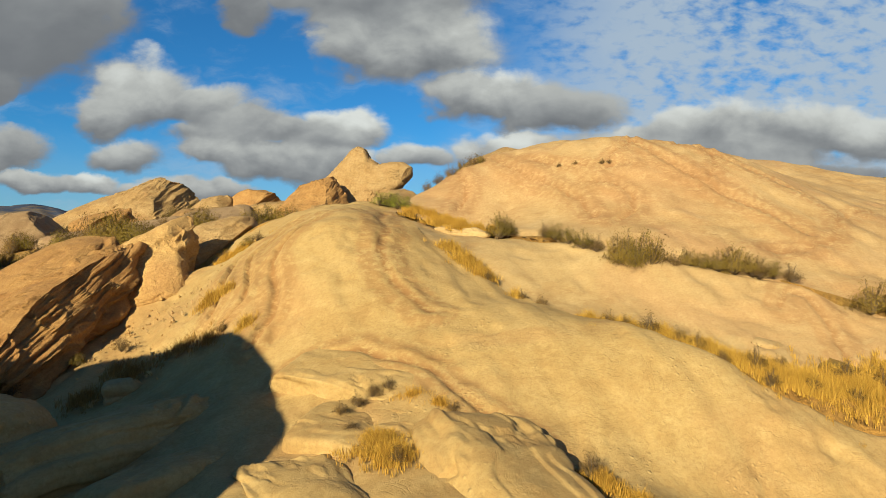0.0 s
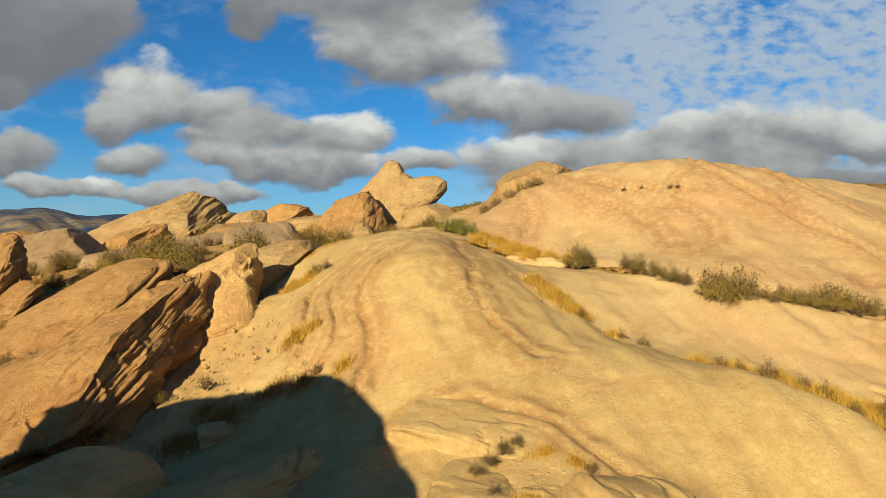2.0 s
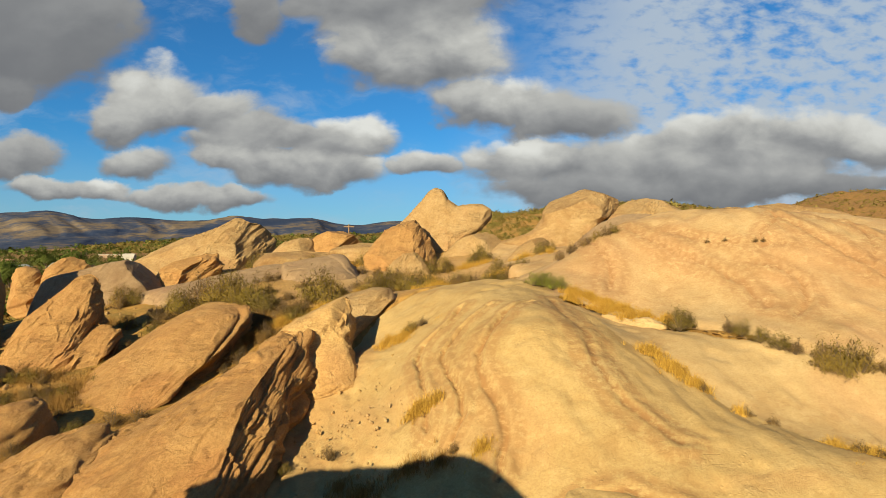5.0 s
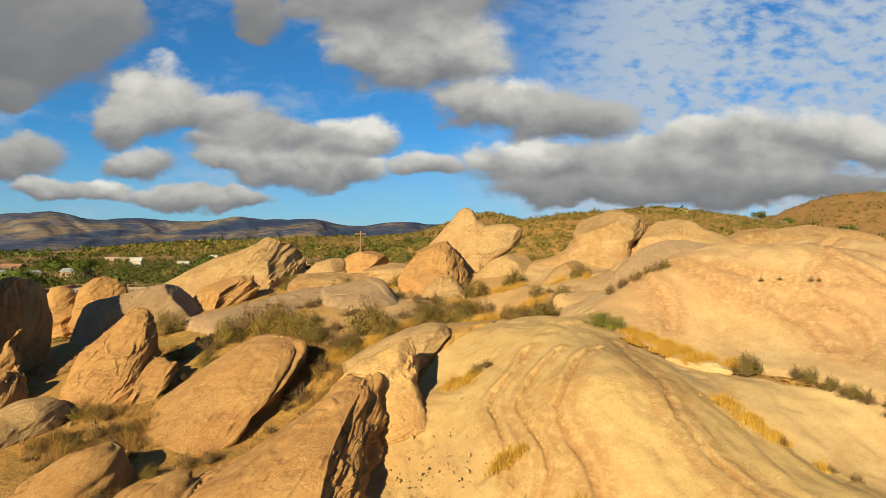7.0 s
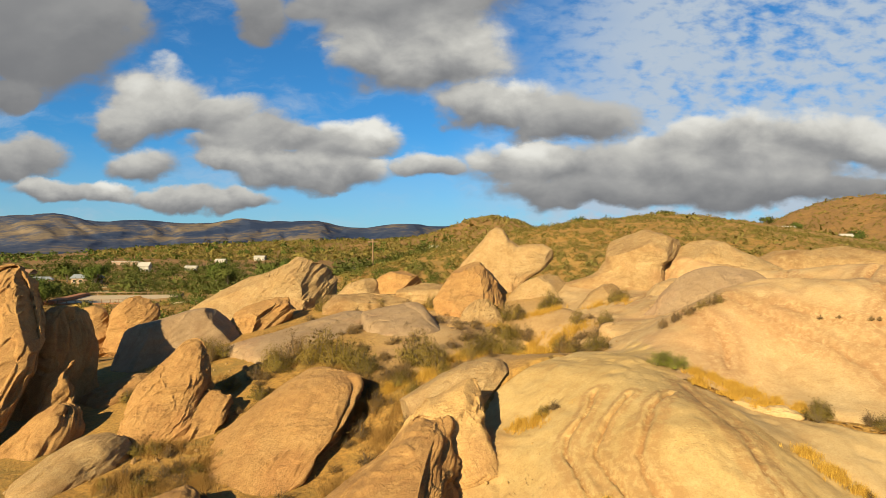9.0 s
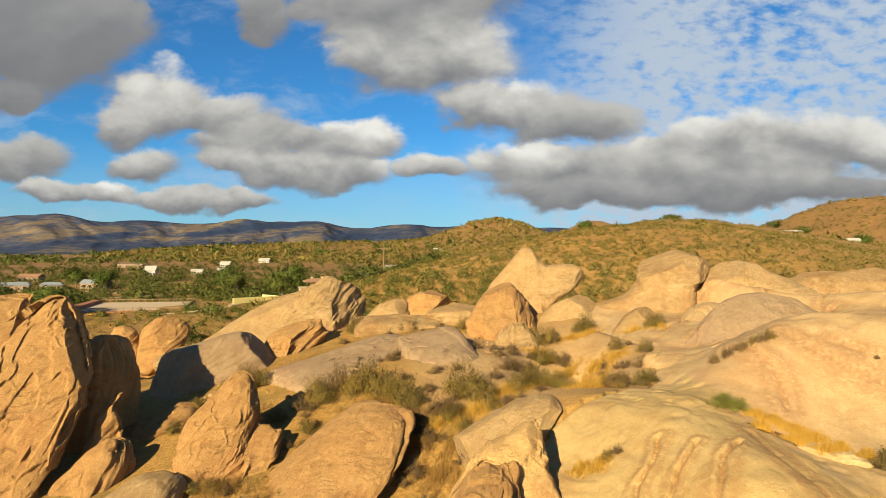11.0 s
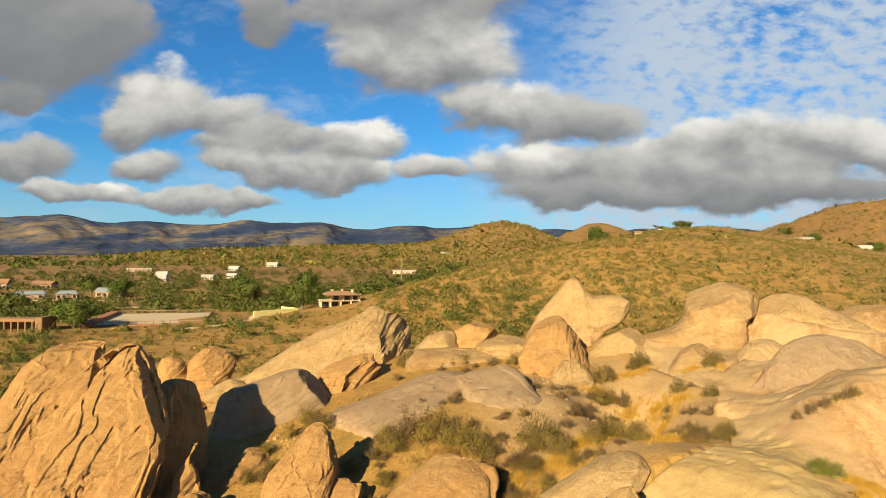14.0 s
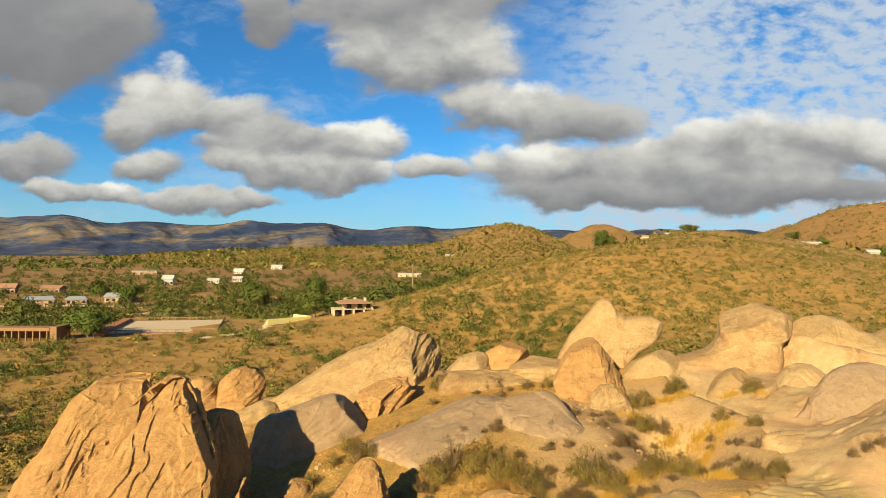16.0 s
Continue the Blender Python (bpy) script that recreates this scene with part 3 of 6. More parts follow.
def rock_form(half, seed, fine=36, square=2.7, blunt=0.0, ledge=0.07, lump=0.16, taper=0.0, bow=0.0, under=0.12, foot=1.0, squat=0.0, over=0.0, facets=4, flat=0.0, crown=(), rag=0.0):
    """A weathered slab: long along its x, bedding across its z, its +x end broken off bluntly."""
    if fine not in BALLS:
        BALLS[fine] = cube_sphere(fine)
    v, q = BALLS[fine]
    a, b, c = half
    e = square + 5.0 * smooth(0.1, -0.5, v[:, 0]) * foot + 4.0 * smooth(0.0, -0.5, v[:, 2]) * squat
    if flat:
        # an upper side flatter than the outline
        rim = (np.abs(v[:, 0]) ** e + np.abs(v[:, 1]) ** e) ** (1 / e)
        r = (rim**flat + np.abs(v[:, 2]) ** flat) ** (-1 / flat)
    else:
        r = (np.abs(v) ** e[:, None]).sum(1) ** (-1 / e)
    p = v * r[:, None]
    x, y, z = p.T
    s = seed * 13.7
    mean = (a * b * c) ** (1 / 3)
    X, Y, Z = x * a, y * b, z * c
    if blunt:
        cut = a * (1 - blunt) + 0.5 * b * fbm(Y / b * 0.9 + s, Z / c * 0.9, s, 3) - 0.25 * Z
        X = np.where(X > cut, cut + (X - cut) * 0.22, X)
    pick = np.random.default_rng(int(seed * 100))
    P = np.stack([X / a, Y / b, Z / c], 1)
    for f in range(facets):
        way_f = pick.normal(size=3) * (0.8, 1.0, 1.0)
        way_f /= np.linalg.norm(way_f)
        reach = P @ way_f
        extra = np.maximum(reach - pick.uniform(0.76, 0.92) * reach.max(), 0)
        P = P - 0.82 * extra[:, None] * way_f
    X, Y, Z = P[:, 0] * a, P[:, 1] * b, P[:, 2] * c
    for cy, cw, gain in crown:
        X = X + a * gain * smooth(-0.1, 0.9, x) * np.exp(-(((y - cy) / cw) ** 2))
    k = (1 - taper * (X / a) * 0.5) * (1 - 0.18 * smooth(0.35, 1.0, x)) * (1 - under * smooth(0.1, -0.9, z))
    k = k * (1 - over * smooth(0.7, -0.8, z) * smooth(0.1, -0.5, y))
    Y, Z = Y * k, Z * k + bow * c * (1 - (X / a) ** 2)
    w = mean
    e = np.minimum(e, 6.0)
    nx, ny, nz = (np.sign(g) * np.abs(g) ** (e - 1) / h for g, h in ((x, a), (y, b), (z, c)))
    if flat:
        rim = np.maximum((np.abs(x) ** e + np.abs(y) ** e) ** (1 / e), 0.02)
        nx, ny, nz = nx * rim ** (flat - e), ny * rim ** (flat - e), np.sign(z) * np.abs(z) ** (flat - 1) / c
    norm = np.sqrt(nx**2 + ny**2 + nz**2) + 1e-9
    nx, ny, nz = nx / norm, ny / norm, nz / norm
    d = lump * w * 2.2 * fbm(X / w * 0.45 + s, Y / w * 0.45 - s, Z / w * 0.45, 3, 0.5)
    d = d + 0.11 * fbm(X / 0.9 + s, Y / 0.9, Z / 0.9 - s, 4, 0.55)
    sidew = 1 - smooth(0.45, 0.92, np.abs(nz))
    bend = fbm(X / (1.6 * w) + s, Y / (1.6 * w), s, 3)
    bed = Z + 0.9 * w * bend + 0.12 * X
    # uneven beds stand out along the broken sides
    for k, deep in ((2.6, 1.0), (7.5, 0.75)):
        row = bed * k / min(w, 1.6) + s
        row = np.floor(row) + smooth(0.62, 1.0, row - np.floor(row))
        d = d + deep * ledge * w * 1.8 * (value_noise(row, 0.45 * X + s, 0.4 * Y) - 0.5) * sidew
    if rag:
        # the sides broken back in blocks
        block = X / 1.5 + 0.5 * bend + s
        block = np.floor(block) + smooth(0.55, 1.0, block - np.floor(block))
        d = d + rag * sidew * (0.9 * fbm(X / 2.2 + s, Y / 2.2, Z / 1.6, 3) + 0.55 * (value_noise(block, 0.8 * Z + s, s) - 0.5))
    # thin plates that have flaked off the smooth upper side
    flake = fbm(X / (2.0 * w) + 2 * s, Y / (0.75 * w), Z / w + s, 3, 0.5)
    d = d + 0.03 * min(w, 2.0) * (smooth(0.02, 0.05, flake) + smooth(0.16, 0.19, flake)) * (1 - 0.6 * sidew)
    # creases between small plates, longest along the beds
    crease = np.abs(fbm(X / 1.5 + 3 * s, Y / 1.1, Z / 0.5 + s, 4, 0.6))
    d = d - 0.09 * (1 - smooth(0.0, 0.10, crease)) * smooth(-0.1, 0.15, fbm(X / 2.2 - s, Y / 2.2, Z / 2.2, 2))
    crack = np.abs(fbm(X / (1.5 * w) - s, Y / (0.8 * w) + s, Z / w + 2 * s, 3))
    d = d - 0.09 * min(w, 1.6) * (1 - smooth(0.0, 0.022, crack)) * smooth(-0.02, 0.12, fbm(X / w, Y / w + s, Z / w, 2))
    return np.stack([X + d * nx, Y + d * ny, Z + d * nz], 1), q


RISE = np.array((0.44, 0.74, 0.50)) / np.linalg.norm((0.44, 0.74, 0.50))           # up the beds
BED = np.array((-0.33, -0.40, 0.85)) / np.linalg.norm((-0.33, -0.40, 0.85))     # across the beds of the whole outcrop
STRIKE = np.cross(BED, RISE)


def mesh_normals(p, q):
    f = np.cross(p[q[:, 2]] - p[q[:, 0]], p[q[:, 3]] - p[q[:, 1]])
    n = np.zeros_like(p)
    for k in range(4):
        np.add.at(n, q[:, k], f)
    return n / (np.linalg.norm(n, axis=1, keepdims=True) + 1e-12)


def profile_reach(profile, soft):
    """How far a closed profile reaches from its middle, degree by half degree, its corners worn by soft degrees."""
    a = np.radians(np.arange(720) / 2)
    way_a = np.stack([np.cos(a), np.sin(a)], 1)
    best = np.zeros(720)
    pts = np.array(profile, float)
    for p, r in zip(pts, np.roll(pts, -1, 0)):
        e = r - p
        det = way_a[:, 0] * e[1] - way_a[:, 1] * e[0]
        det = np.where(np.abs(det) < 1e-9, 1e-9, det)
        k = (p[0] * e[1] - p[1] * e[0]) / det
        m = (p[0] * way_a[:, 1] - p[1] * way_a[:, 0]) / det
        best = np.where((k > 0) & (m >= -0.002) & (m <= 1.002), np.maximum(best, k), best)
    w = np.exp(-0.5 * (np.arange(-60, 61) / (2 * soft)) ** 2)
    return np.convolve(np.r_[best[-60:], best, best[:60]], w / w.sum(), "valid")


def weathered(p, q, seed, lump=0.1, beds=0.5, cracks=1.0, grain=1.0):
    """Push a rock's surface in and out: swellings, broken beds on the sides, flaked plates, creases and cracks."""
    n = mesh_normals(p, q)
    w = np.prod(np.ptp(p, axis=0) / 2) ** (1 / 3)
    s = seed * 13.7
    X, Y, Z = p.T
    d = lump * w * 1.8 * fbm(X / w * 0.7 + s, Y / w * 0.7 - s, Z / w * 0.7, 3, 0.5)
    d = d + grain * (0.16 * fbm(X / 1.3 + s, Y / 1.3, Z / 1.3 - s, 5, 0.55))
    across = p @ BED
    sides = 1 - smooth(0.35, 0.85, np.abs(n @ BED))
    wave = fbm(X / 2.6 + s, Y / 2.6, Z / 2.6, 3)
    b = across + 0.7 * wave
    for thick, deep in ((0.62, 0.30), (0.23, 0.17), (0.10, 0.07)):
        row = b / thick + s
        row = np.floor(row) + smooth(0.55, 1.0, row - np.floor(row))
        d = d + beds * deep * 2.0 * (value_noise(row, 0.55 * X + s, 0.5 * Y + 0.4 * Z) - 0.5) * (0.12 + 0.88 * sides)
    along, strike = p @ RISE, p @ STRIKE
    flake = fbm(along / 3.6 + 2 * s, strike / 1.5, across / 1.1 + s, 4, 0.55)
    d = d + 0.045 * cracks * (smooth(0.02, 0.035, flake) + smooth(0.15, 0.165, flake) + smooth(-0.16, -0.145, flake))
    crease = np.abs(fbm(along / 6.0 + 3 * s, strike / 1.3, across / 0.9 + s, 5, 0.6))
    d = d - 0.13 * cracks * (1 - smooth(0.0, 0.03, crease)) * smooth(0.0, 0.12, fbm(X / 2.2 - s, Y / 2.2, Z / 2.2, 2))
    joint = np.abs(fbm(along / 2.6 - s, strike / 4.0 + s, across / 2.8 + 2 * s, 3))
    d = d - 0.10 * cracks * (1 - smooth(0.0, 0.012, joint)) * smooth(0.0, 0.1, fbm(X / 3 + s, Y / 3, Z / 3, 2))
    return p + d[:, None] * n


def crag(label, place, turn, slope, profile, depth, seed, mat, square=2.6, fine=56, soft=3.0, cuts=(), facets=11, flare=0.4, rooted=False, name="boulder", host=None, rind=0.0, **wear):
    """A rock built up from the profile of its broad side (metres across and up from its middle). turn: degrees by which that side
    looks away from south; slope: how it lies back across and upward; depth: before and behind the profile; cuts: flats broken off it
    (way across, inward, up, and distance); rooted: its sides go straight down into the ground; rind: how deeply its face
    has flaked in shells along the edge and split up the slope."""
    if fine not in BALLS:
        BALLS[fine] = cube_sphere(fine)
    v, q = BALLS[fine]
    rho, dep = np.hypot(v[:, 0], v[:, 2]), v[:, 1]
    bend_e = np.where(dep > 0, 9.0 if rooted else square, square)
    k = (rho**bend_e + np.abs(dep) ** bend_e) ** (-1 / bend_e)
    reach = profile_reach(profile, soft)
    a = (np.degrees(np.arctan2(v[:, 2], v[:, 0])) * 2) % 720
    r = np.interp(a, np.arange(721), np.r_[reach, reach[0]])
    U, H = r * v[:, 0] * k, r * v[:, 2] * k
    D = dep * k * np.where(dep < 0, depth[0], depth[1])
    low = np.clip(H / H.min(), 0, 1) * (H < 0)
    U, D = U * (1.04 + flare * low), D * (1 + 2 * flare * low)
    if rind:
        s = seed * 7.3
        front = smooth(0.06, 0.34, -dep)
        shell = rho * k + 0.09 * fbm(U / 1.7 + s, H / 1.7, s, 4, 0.55)
        right = smooth(-0.5, 0.6, v[:, 0] + 0.5 * v[:, 2])
        for edge, deep in ((0.66, 0.12), (0.76, 0.16), (0.84, 0.16), (0.90, 0.14), (0.95, 0.12)):
            whole = smooth(-0.16, 0.02, fbm(U / 1.9 + 9 * edge, H / 1.9 - s, 40 * edge, 3))
            D = D + rind * deep * smooth(edge, edge + 0.02, shell) * right * whole * front
        cross, up_face = 0.83 * U - 0.55 * H, 0.55 * U + 0.83 * H
        cross = cross + 0.35 * fbm(U / 1.2 - s, H / 1.2, s, 4, 0.6)
        plate = fbm(cross / 1.5 - s, up_face / 6.5, s + 9.0, 4, 0.5)
        D = D + rind * 0.13 * (smooth(0.04, 0.055, plate) + smooth(0.17, 0.185, plate) + smooth(-0.13, -0.115, plate)) * front
        split = np.abs(fbm(cross / 1.2 + s, up_face / 7.0, s + 3.3, 4, 0.5))
        D = D + rind * 0.20 * (1 - smooth(0.0, 0.035, split)) * smooth(-0.06, 0.06, fbm(U / 2.6, H / 2.6, s + 7, 2)) * front
    P = np.stack([U, D, 1.04 * H], 1)
    pick = np.random.default_rng(int(seed * 100))
    for f in range(facets):
        # flats worn or broken off the near side
        way_f = pick.normal(size=3) * (1.0, 0.6, 0.9) - (0, 0.6, 0)
        way_f /= np.linalg.norm(way_f)
        far_f = P @ way_f
        P = P - 0.93 * np.maximum(far_f - pick.uniform(0.72, 0.96) * far_f.max(), 0)[:, None] * way_f
    for cu, cd, ch, dist in cuts:
        way_c = np.array((cu, cd, ch)) / np.linalg.norm((cu, cd, ch))
        P = P - 0.9 * np.maximum(P @ way_c - dist, 0)[:, None] * way_c
    U, D, H = P.T
    under = np.maximum(D, 0) if rooted else 0 * D
    D = D + slope[0] * U + slope[1] * H - under
    H = H - under
    c, s = math.cos(radians(turn)), math.sin(radians(turn))
    p = weathered(np.stack([c * U + s * D, c * D - s * U, H], 1), q, seed, **wear)
    ob = new(name, sheet_mesh(name, p, q))
    ob.data.materials.append(mat)
    ob.location = place
    if host is not None:
        ob.parent = host
        return ob
    return tagged(ob, label, "boulder")


def frame_of(u, n):
    u = Vector(u).normalized()
    n = (Vector(n) - u * u.dot(Vector(n))).normalized()
    m = Matrix((u, n.cross(u), n)).transposed()
    return m.to_4x4()


def boulder(label, place, u, n, half, seed, mat, name="boulder", more=(), **shape):
    """A boulder at a place; more: further lobes (offset in its own axes, turn, half sizes) joined into the same mesh."""
    v, q = rock_form(half, seed, **shape)
    for k, (off, turn, size, extra) in enumerate(more):
        v2, q2 = rock_form(size, seed + 0.37 * (k + 1), **extra)
        t = np.array(Euler([radians(d) for d in turn]).to_matrix())
        q = np.concatenate([q, q2 + len(v)])
        v = np.concatenate([v, v2 @ t.T + np.array(off)])
    ob = new(name, sheet_mesh(name, v, q))
    ob.data.materials.append(mat)
    ob.matrix_world = Matrix.Translation(place) @ frame_of(u, n)
    return tagged(ob, label, "boulder")


U, N = (0.44, 0.74, 0.50), (-0.35, -0.45, 0.82)       # the beds' rise and their upper side
UP = (-0.05, -0.1, 1.0)
# leaning slabs beside the ridge
SLAB = dict(lump=0.05, beds=0.9, cracks=0.9)
SMOOTH = dict(lump=0.07, beds=0.2, cracks=0.55, grain=1.0)
crag("long leaning tan sandstone slab with broken layered end", (-20.5, 30.3, 0.7), -11, (-0.6, 1.9), ((-5.5, -3.3), (-3.5, -1.4), (-2.5, -0.1), (-1.3, 0.8), (0.3, 1.8), (1.6, 2.5), (2.5, 2.6), (3.4, 2.5), (4.0, 2.2), (3.9, 1.7), (3.5, 1.0), (3.1, 0.4), (1.9, -0.6), (1.0, -1.4), (-0.2, -2.5), (-3.4, -3.7)), (2.6, 2.4), 1, TAN, 2.9, 84, flare=0.05, facets=2, rooted=True, **SLAB)
crag("brown leaning sandstone slab with jagged layered edge", (-14.9, 21.7, -0.0), -3, (-0.6, 1.9), ((-4.5, -1.5), (-3.8, -0.8), (-2.9, -0.2), (-1.6, 0.5), (-0.7, 1.1), (0.5, 1.9), (1.5, 2.7), (2.0, 2.9), (2.9, 2.7), (3.1, 2.1), (2.9, 1.3), (2.7, 0.7), (2.5, -0.1), (2.2, -0.9), (1.4, -1.3), (0.8, -1.5), (0.1, -1.9), (-0.3, -2.2), (-2.0, -2.2)), (2.6, 2.6), 2, TAN, 3.0, 92, flare=0.05, facets=2, rooted=True, lump=0.05, beds=1.2, cracks=1.3)
crag("pebbly conglomerate slab with overhanging tip", (-12.3, 26.8, 2.6), 2, (-0.2, 0.8), ((-2.1, -1.3), (-1.4, -0.3), (-0.5, 0.7), (0.2, 1.1), (1.0, 1.5), (1.6, 1.6), (1.8, 1.3), (1.7, 0.6), (1.8, -0.2), (2.3, -1.1), (2.8, -2.4), (-2.0, -2.4)), (1.3, 2.4), 3, PEBBLY, 2.8, 60, facets=4, flare=0.1, rooted=True, lump=0.06, beds=0.4, cracks=0.8, grain=2.0)
crag("rounded sandstone hump beside conglomerate slab", (-11.0, 31.0, 3.3), 5, (0.0, 0.7), ((-3.5, -1.7), (-2.7, -0.8), (-1.5, 0.2), (-0.5, 0.7), (0.6, 1.0), (1.4, 1.0), (1.9, 0.5), (1.9, 0.0), (1.5, -0.6), (0.9, -1.5), (-1.4, -2.0)), (1.4, 1.2), 4, SAND, 2.8, 48, **SMOOTH)
crag("smooth low sandstone hump beside grassy pocket", (-6.4, 31.6, 3.1), 11, (0.0, 0.7), ((-2.8, -1.0), (-2.1, 0.1), (-1.4, 0.8), (-0.6, 1.2), (0.2, 1.3), (1.0, 1.0), (2.1, 0.5), (3.6, -0.1), (3.4, -1.0), (0.1, -1.6), (-2.5, -1.7)), (1.5, 1.6), 5, SAND, 2.4, 48, **SMOOTH)
crag("upright tan sandstone slab leaning against another", (-26.5, 32.8, 2.0), -21, (-0.2, 0.8), ((-2.5, -2.5), (-2.1, -1.4), (-1.9, -0.4), (-1.6, 0.5), (-0.7, 1.3), (0.1, 2.1), (0.6, 2.6), (1.2, 2.8), (1.7, 2.5), (1.9, 1.9), (1.7, 1.3), (1.7, 0.4), (1.3, -0.3), (0.9, -1.5), (-0.6, -2.6)), (1.1, 2.4), 6, TAN, 3.0, 80, rind=0.25, facets=4, flare=0.15, rooted=True, lump=0.05, beds=0.5, cracks=0.8)
crag("short sandstone block at foot of leaning slab", (-24.7, 32.1, 0.6), -20, (-0.2, 0.8), ((-1.5, -1.0), (-1.2, 0.3), (-0.6, 1.1), (0.2, 1.6), (0.9, 1.6), (1.5, 1.3), (1.6, 0.8), (1.4, 0.0), (1.0, -0.7), (0.0, -1.4), (-1.2, -1.7)), (1.0, 1.3), 7, TAN, 2.8, 56, rind=0.35, facets=4, flare=0.15, rooted=True, lump=0.05, beds=0.8, cracks=0.8)
crag("huge leaning sandstone slab with cracked face", (-36.6, 32.6, 3.6), -34, (-0.3, 0.8), ((-4.8, -0.2), (-3.5, 1.8), (-2.5, 2.4), (-1.2, 3.2), (-0.1, 4.1), (0.7, 4.7), (1.3, 5.0), (1.8, 4.9), (2.2, 4.5), (2.8, 4.0), (3.1, 3.1), (3.2, 2.2), (3.0, 1.0), (2.6, 0.5), (2.5, -0.3), (1.8, -1.6), (1.1, -2.9), (-0.6, -5.0), (-4.1, -4.6)), (1.3, 2.6), 8, TAN, 3.4, 130, 2.0, facets=3, flare=0.0, rind=1.0, lump=0.05, beds=0.12, cracks=1.2)
crag("leaning sandstone slab behind huge cracked slab", (-40.31, 33.17, 5.32), -37, (-0.3, 0.8), ((-4.44, -5.02), (-3.09, -1.06), (-0.77, 2.25), (0.58, 3.28), (1.64, 3.8), (2.51, 4.15), (2.99, 4.1), (3.2, 3.6), (2.8, 1.74), (1.64, -1.35), (0.19, -5.02)), (1.2, 2.0), 9, TAN, 3.8, 92, rind=0.8, lump=0.05, beds=0.12, cracks=1.3, facets=4)
crag("thin upright sandstone fin in the shade", (-32.9, 34.0, 1.4), -31, (0.0, 0.4), ((-1.9, -2.8), (-1.1, -0.2), (-0.7, 0.9), (-0.1, 1.6), (0.3, 2.3), (0.5, 2.3), (0.7, 1.6), (0.7, 0.7), (0.6, -0.1), (0.8, -1.1), (0.6, -2.8)), (0.6, 0.8), 10, TAN, 3.0, 44, 2.5, lump=0.05, beds=0.8, cracks=1.0)
boulder("steep shaded block behind huge cracked slab", (-36.4, 38.6, 2.2), (0.0, 0.35, 0.93), (-0.2, -0.9, 0.3), (4.1, 2.1, 2.4), 40, TAN, ledge=0.10, fine=48, square=3.6, facets=3, lump=0.10)
boulder("low broken sandstone rib in the shade", (-32.4, 31.6, -0.3), (0.2, 0.55, 0.7), (-0.3, -0.8, 0.5), (2.5, 1.4, 1.2), 33, TAN, fine=44, taper=0.5, ledge=0.16)
boulder("rounded boulder lying in dry grass", (-28.9, 28.5, -0.9), (0.45, 0.7, 0.4), N, (2.7, 1.7, 1.5), 11, SAND, fine=48, lump=0.08, ledge=0.04, facets=2)
boulder("tan sandstone boulder below leaning slabs", (-23.0, 23.0, -1.4), (0.4, 0.7, 0.45), N, (2.4, 1.6, 1.4), 34, TAN, fine=44, flat=3.5)
boulder("tan sandstone slab end below leaning slabs", (-19.4, 20.0, -1.9), (0.36, 0.84, 0.40), N, (3.2, 1.7, 1.3), 47, TAN, fine=48, flat=4.5, ledge=0.15)
boulder("tan sandstone boulder beside leaning slabs", (-31.5, 38.6, 0.2), (0.5, 0.6, 0.4), N, (2.2, 1.6, 1.5), 35, TAN, fine=40)
# the back row
crag("large tan sandstone crag with blunt end", (-27.8, 57.8, 5.5), -13, (-0.1, 0.4), ((-9.7, -4.2), (-7.7, -1.8), (-5.4, 0.2), (-3.0, 1.5), (-0.6, 2.2), (0.8, 2.9), (1.7, 3.5), (2.7, 3.2), (4.0, 3.0), (5.0, 2.3), (5.6, 1.4), (5.5, 0.5), (5.0, -0.7), (3.5, -2.7), (-4.2, -5.0)), (2.2, 3.0), 12, SAND, 3.2, 88, 1.6, cuts=((0.75, -0.6, 0.1, 3.1), (-0.1, -0.55, 0.83, 2.9)), lump=0.08, beds=0.55, cracks=1.0)
crag("brown layered sandstone block below large crag", (-27.2, 51.0, 4.2), -15, (0.0, 0.4), ((-2.3, 0.0), (-2.2, 0.6), (-1.4, 1.0), (-0.1, 1.4), (1.2, 1.5), (2.1, 0.9), (2.6, 0.0), (2.3, -1.4), (0.6, -2.2), (-0.5, -2.2), (-1.8, -1.8)), (1.5, 1.6), 13, TAN, 2.8, 56, cuts=((0.5, -0.8, -0.1, 1.0),), lump=0.1, beds=1.2, cracks=1.0)
crag("flat-topped grey sandstone block", (-31.7, 46.0, 2.6), -19, (0.1, 0.4), ((-4.7, 0.5), (-3.1, 1.5), (-1.2, 2.0), (0.4, 2.5), (1.6, 2.7), (2.9, 2.4), (3.9, 2.1), (4.2, 1.3), (4.1, 0.1), (3.8, -1.4), (3.2, -2.9), (-0.4, -3.6), (-3.7, -3.0), (-4.7, -0.9)), (1.7, 2.0), 14, GREY, 3.6, 64, lump=0.04, beds=0.3, cracks=0.5)
crag("leaning rounded boulder at valley edge", (-40.9, 57.5, 3.1), -25, (0.0, 0.4), ((-2.0, 0.0), (-1.7, 1.1), (-0.7, 2.0), (0.5, 2.3), (1.6, 2.1), (2.1, 1.4), (2.0, 0.2), (1.4, -0.7), (0.5, -2.1), (-0.7, -2.7), (-1.5, -3.2), (-1.8, -2.1)), (1.3, 1.6), 15, TAN, 2.8, 48, lump=0.06, beds=0.6, cracks=0.8)
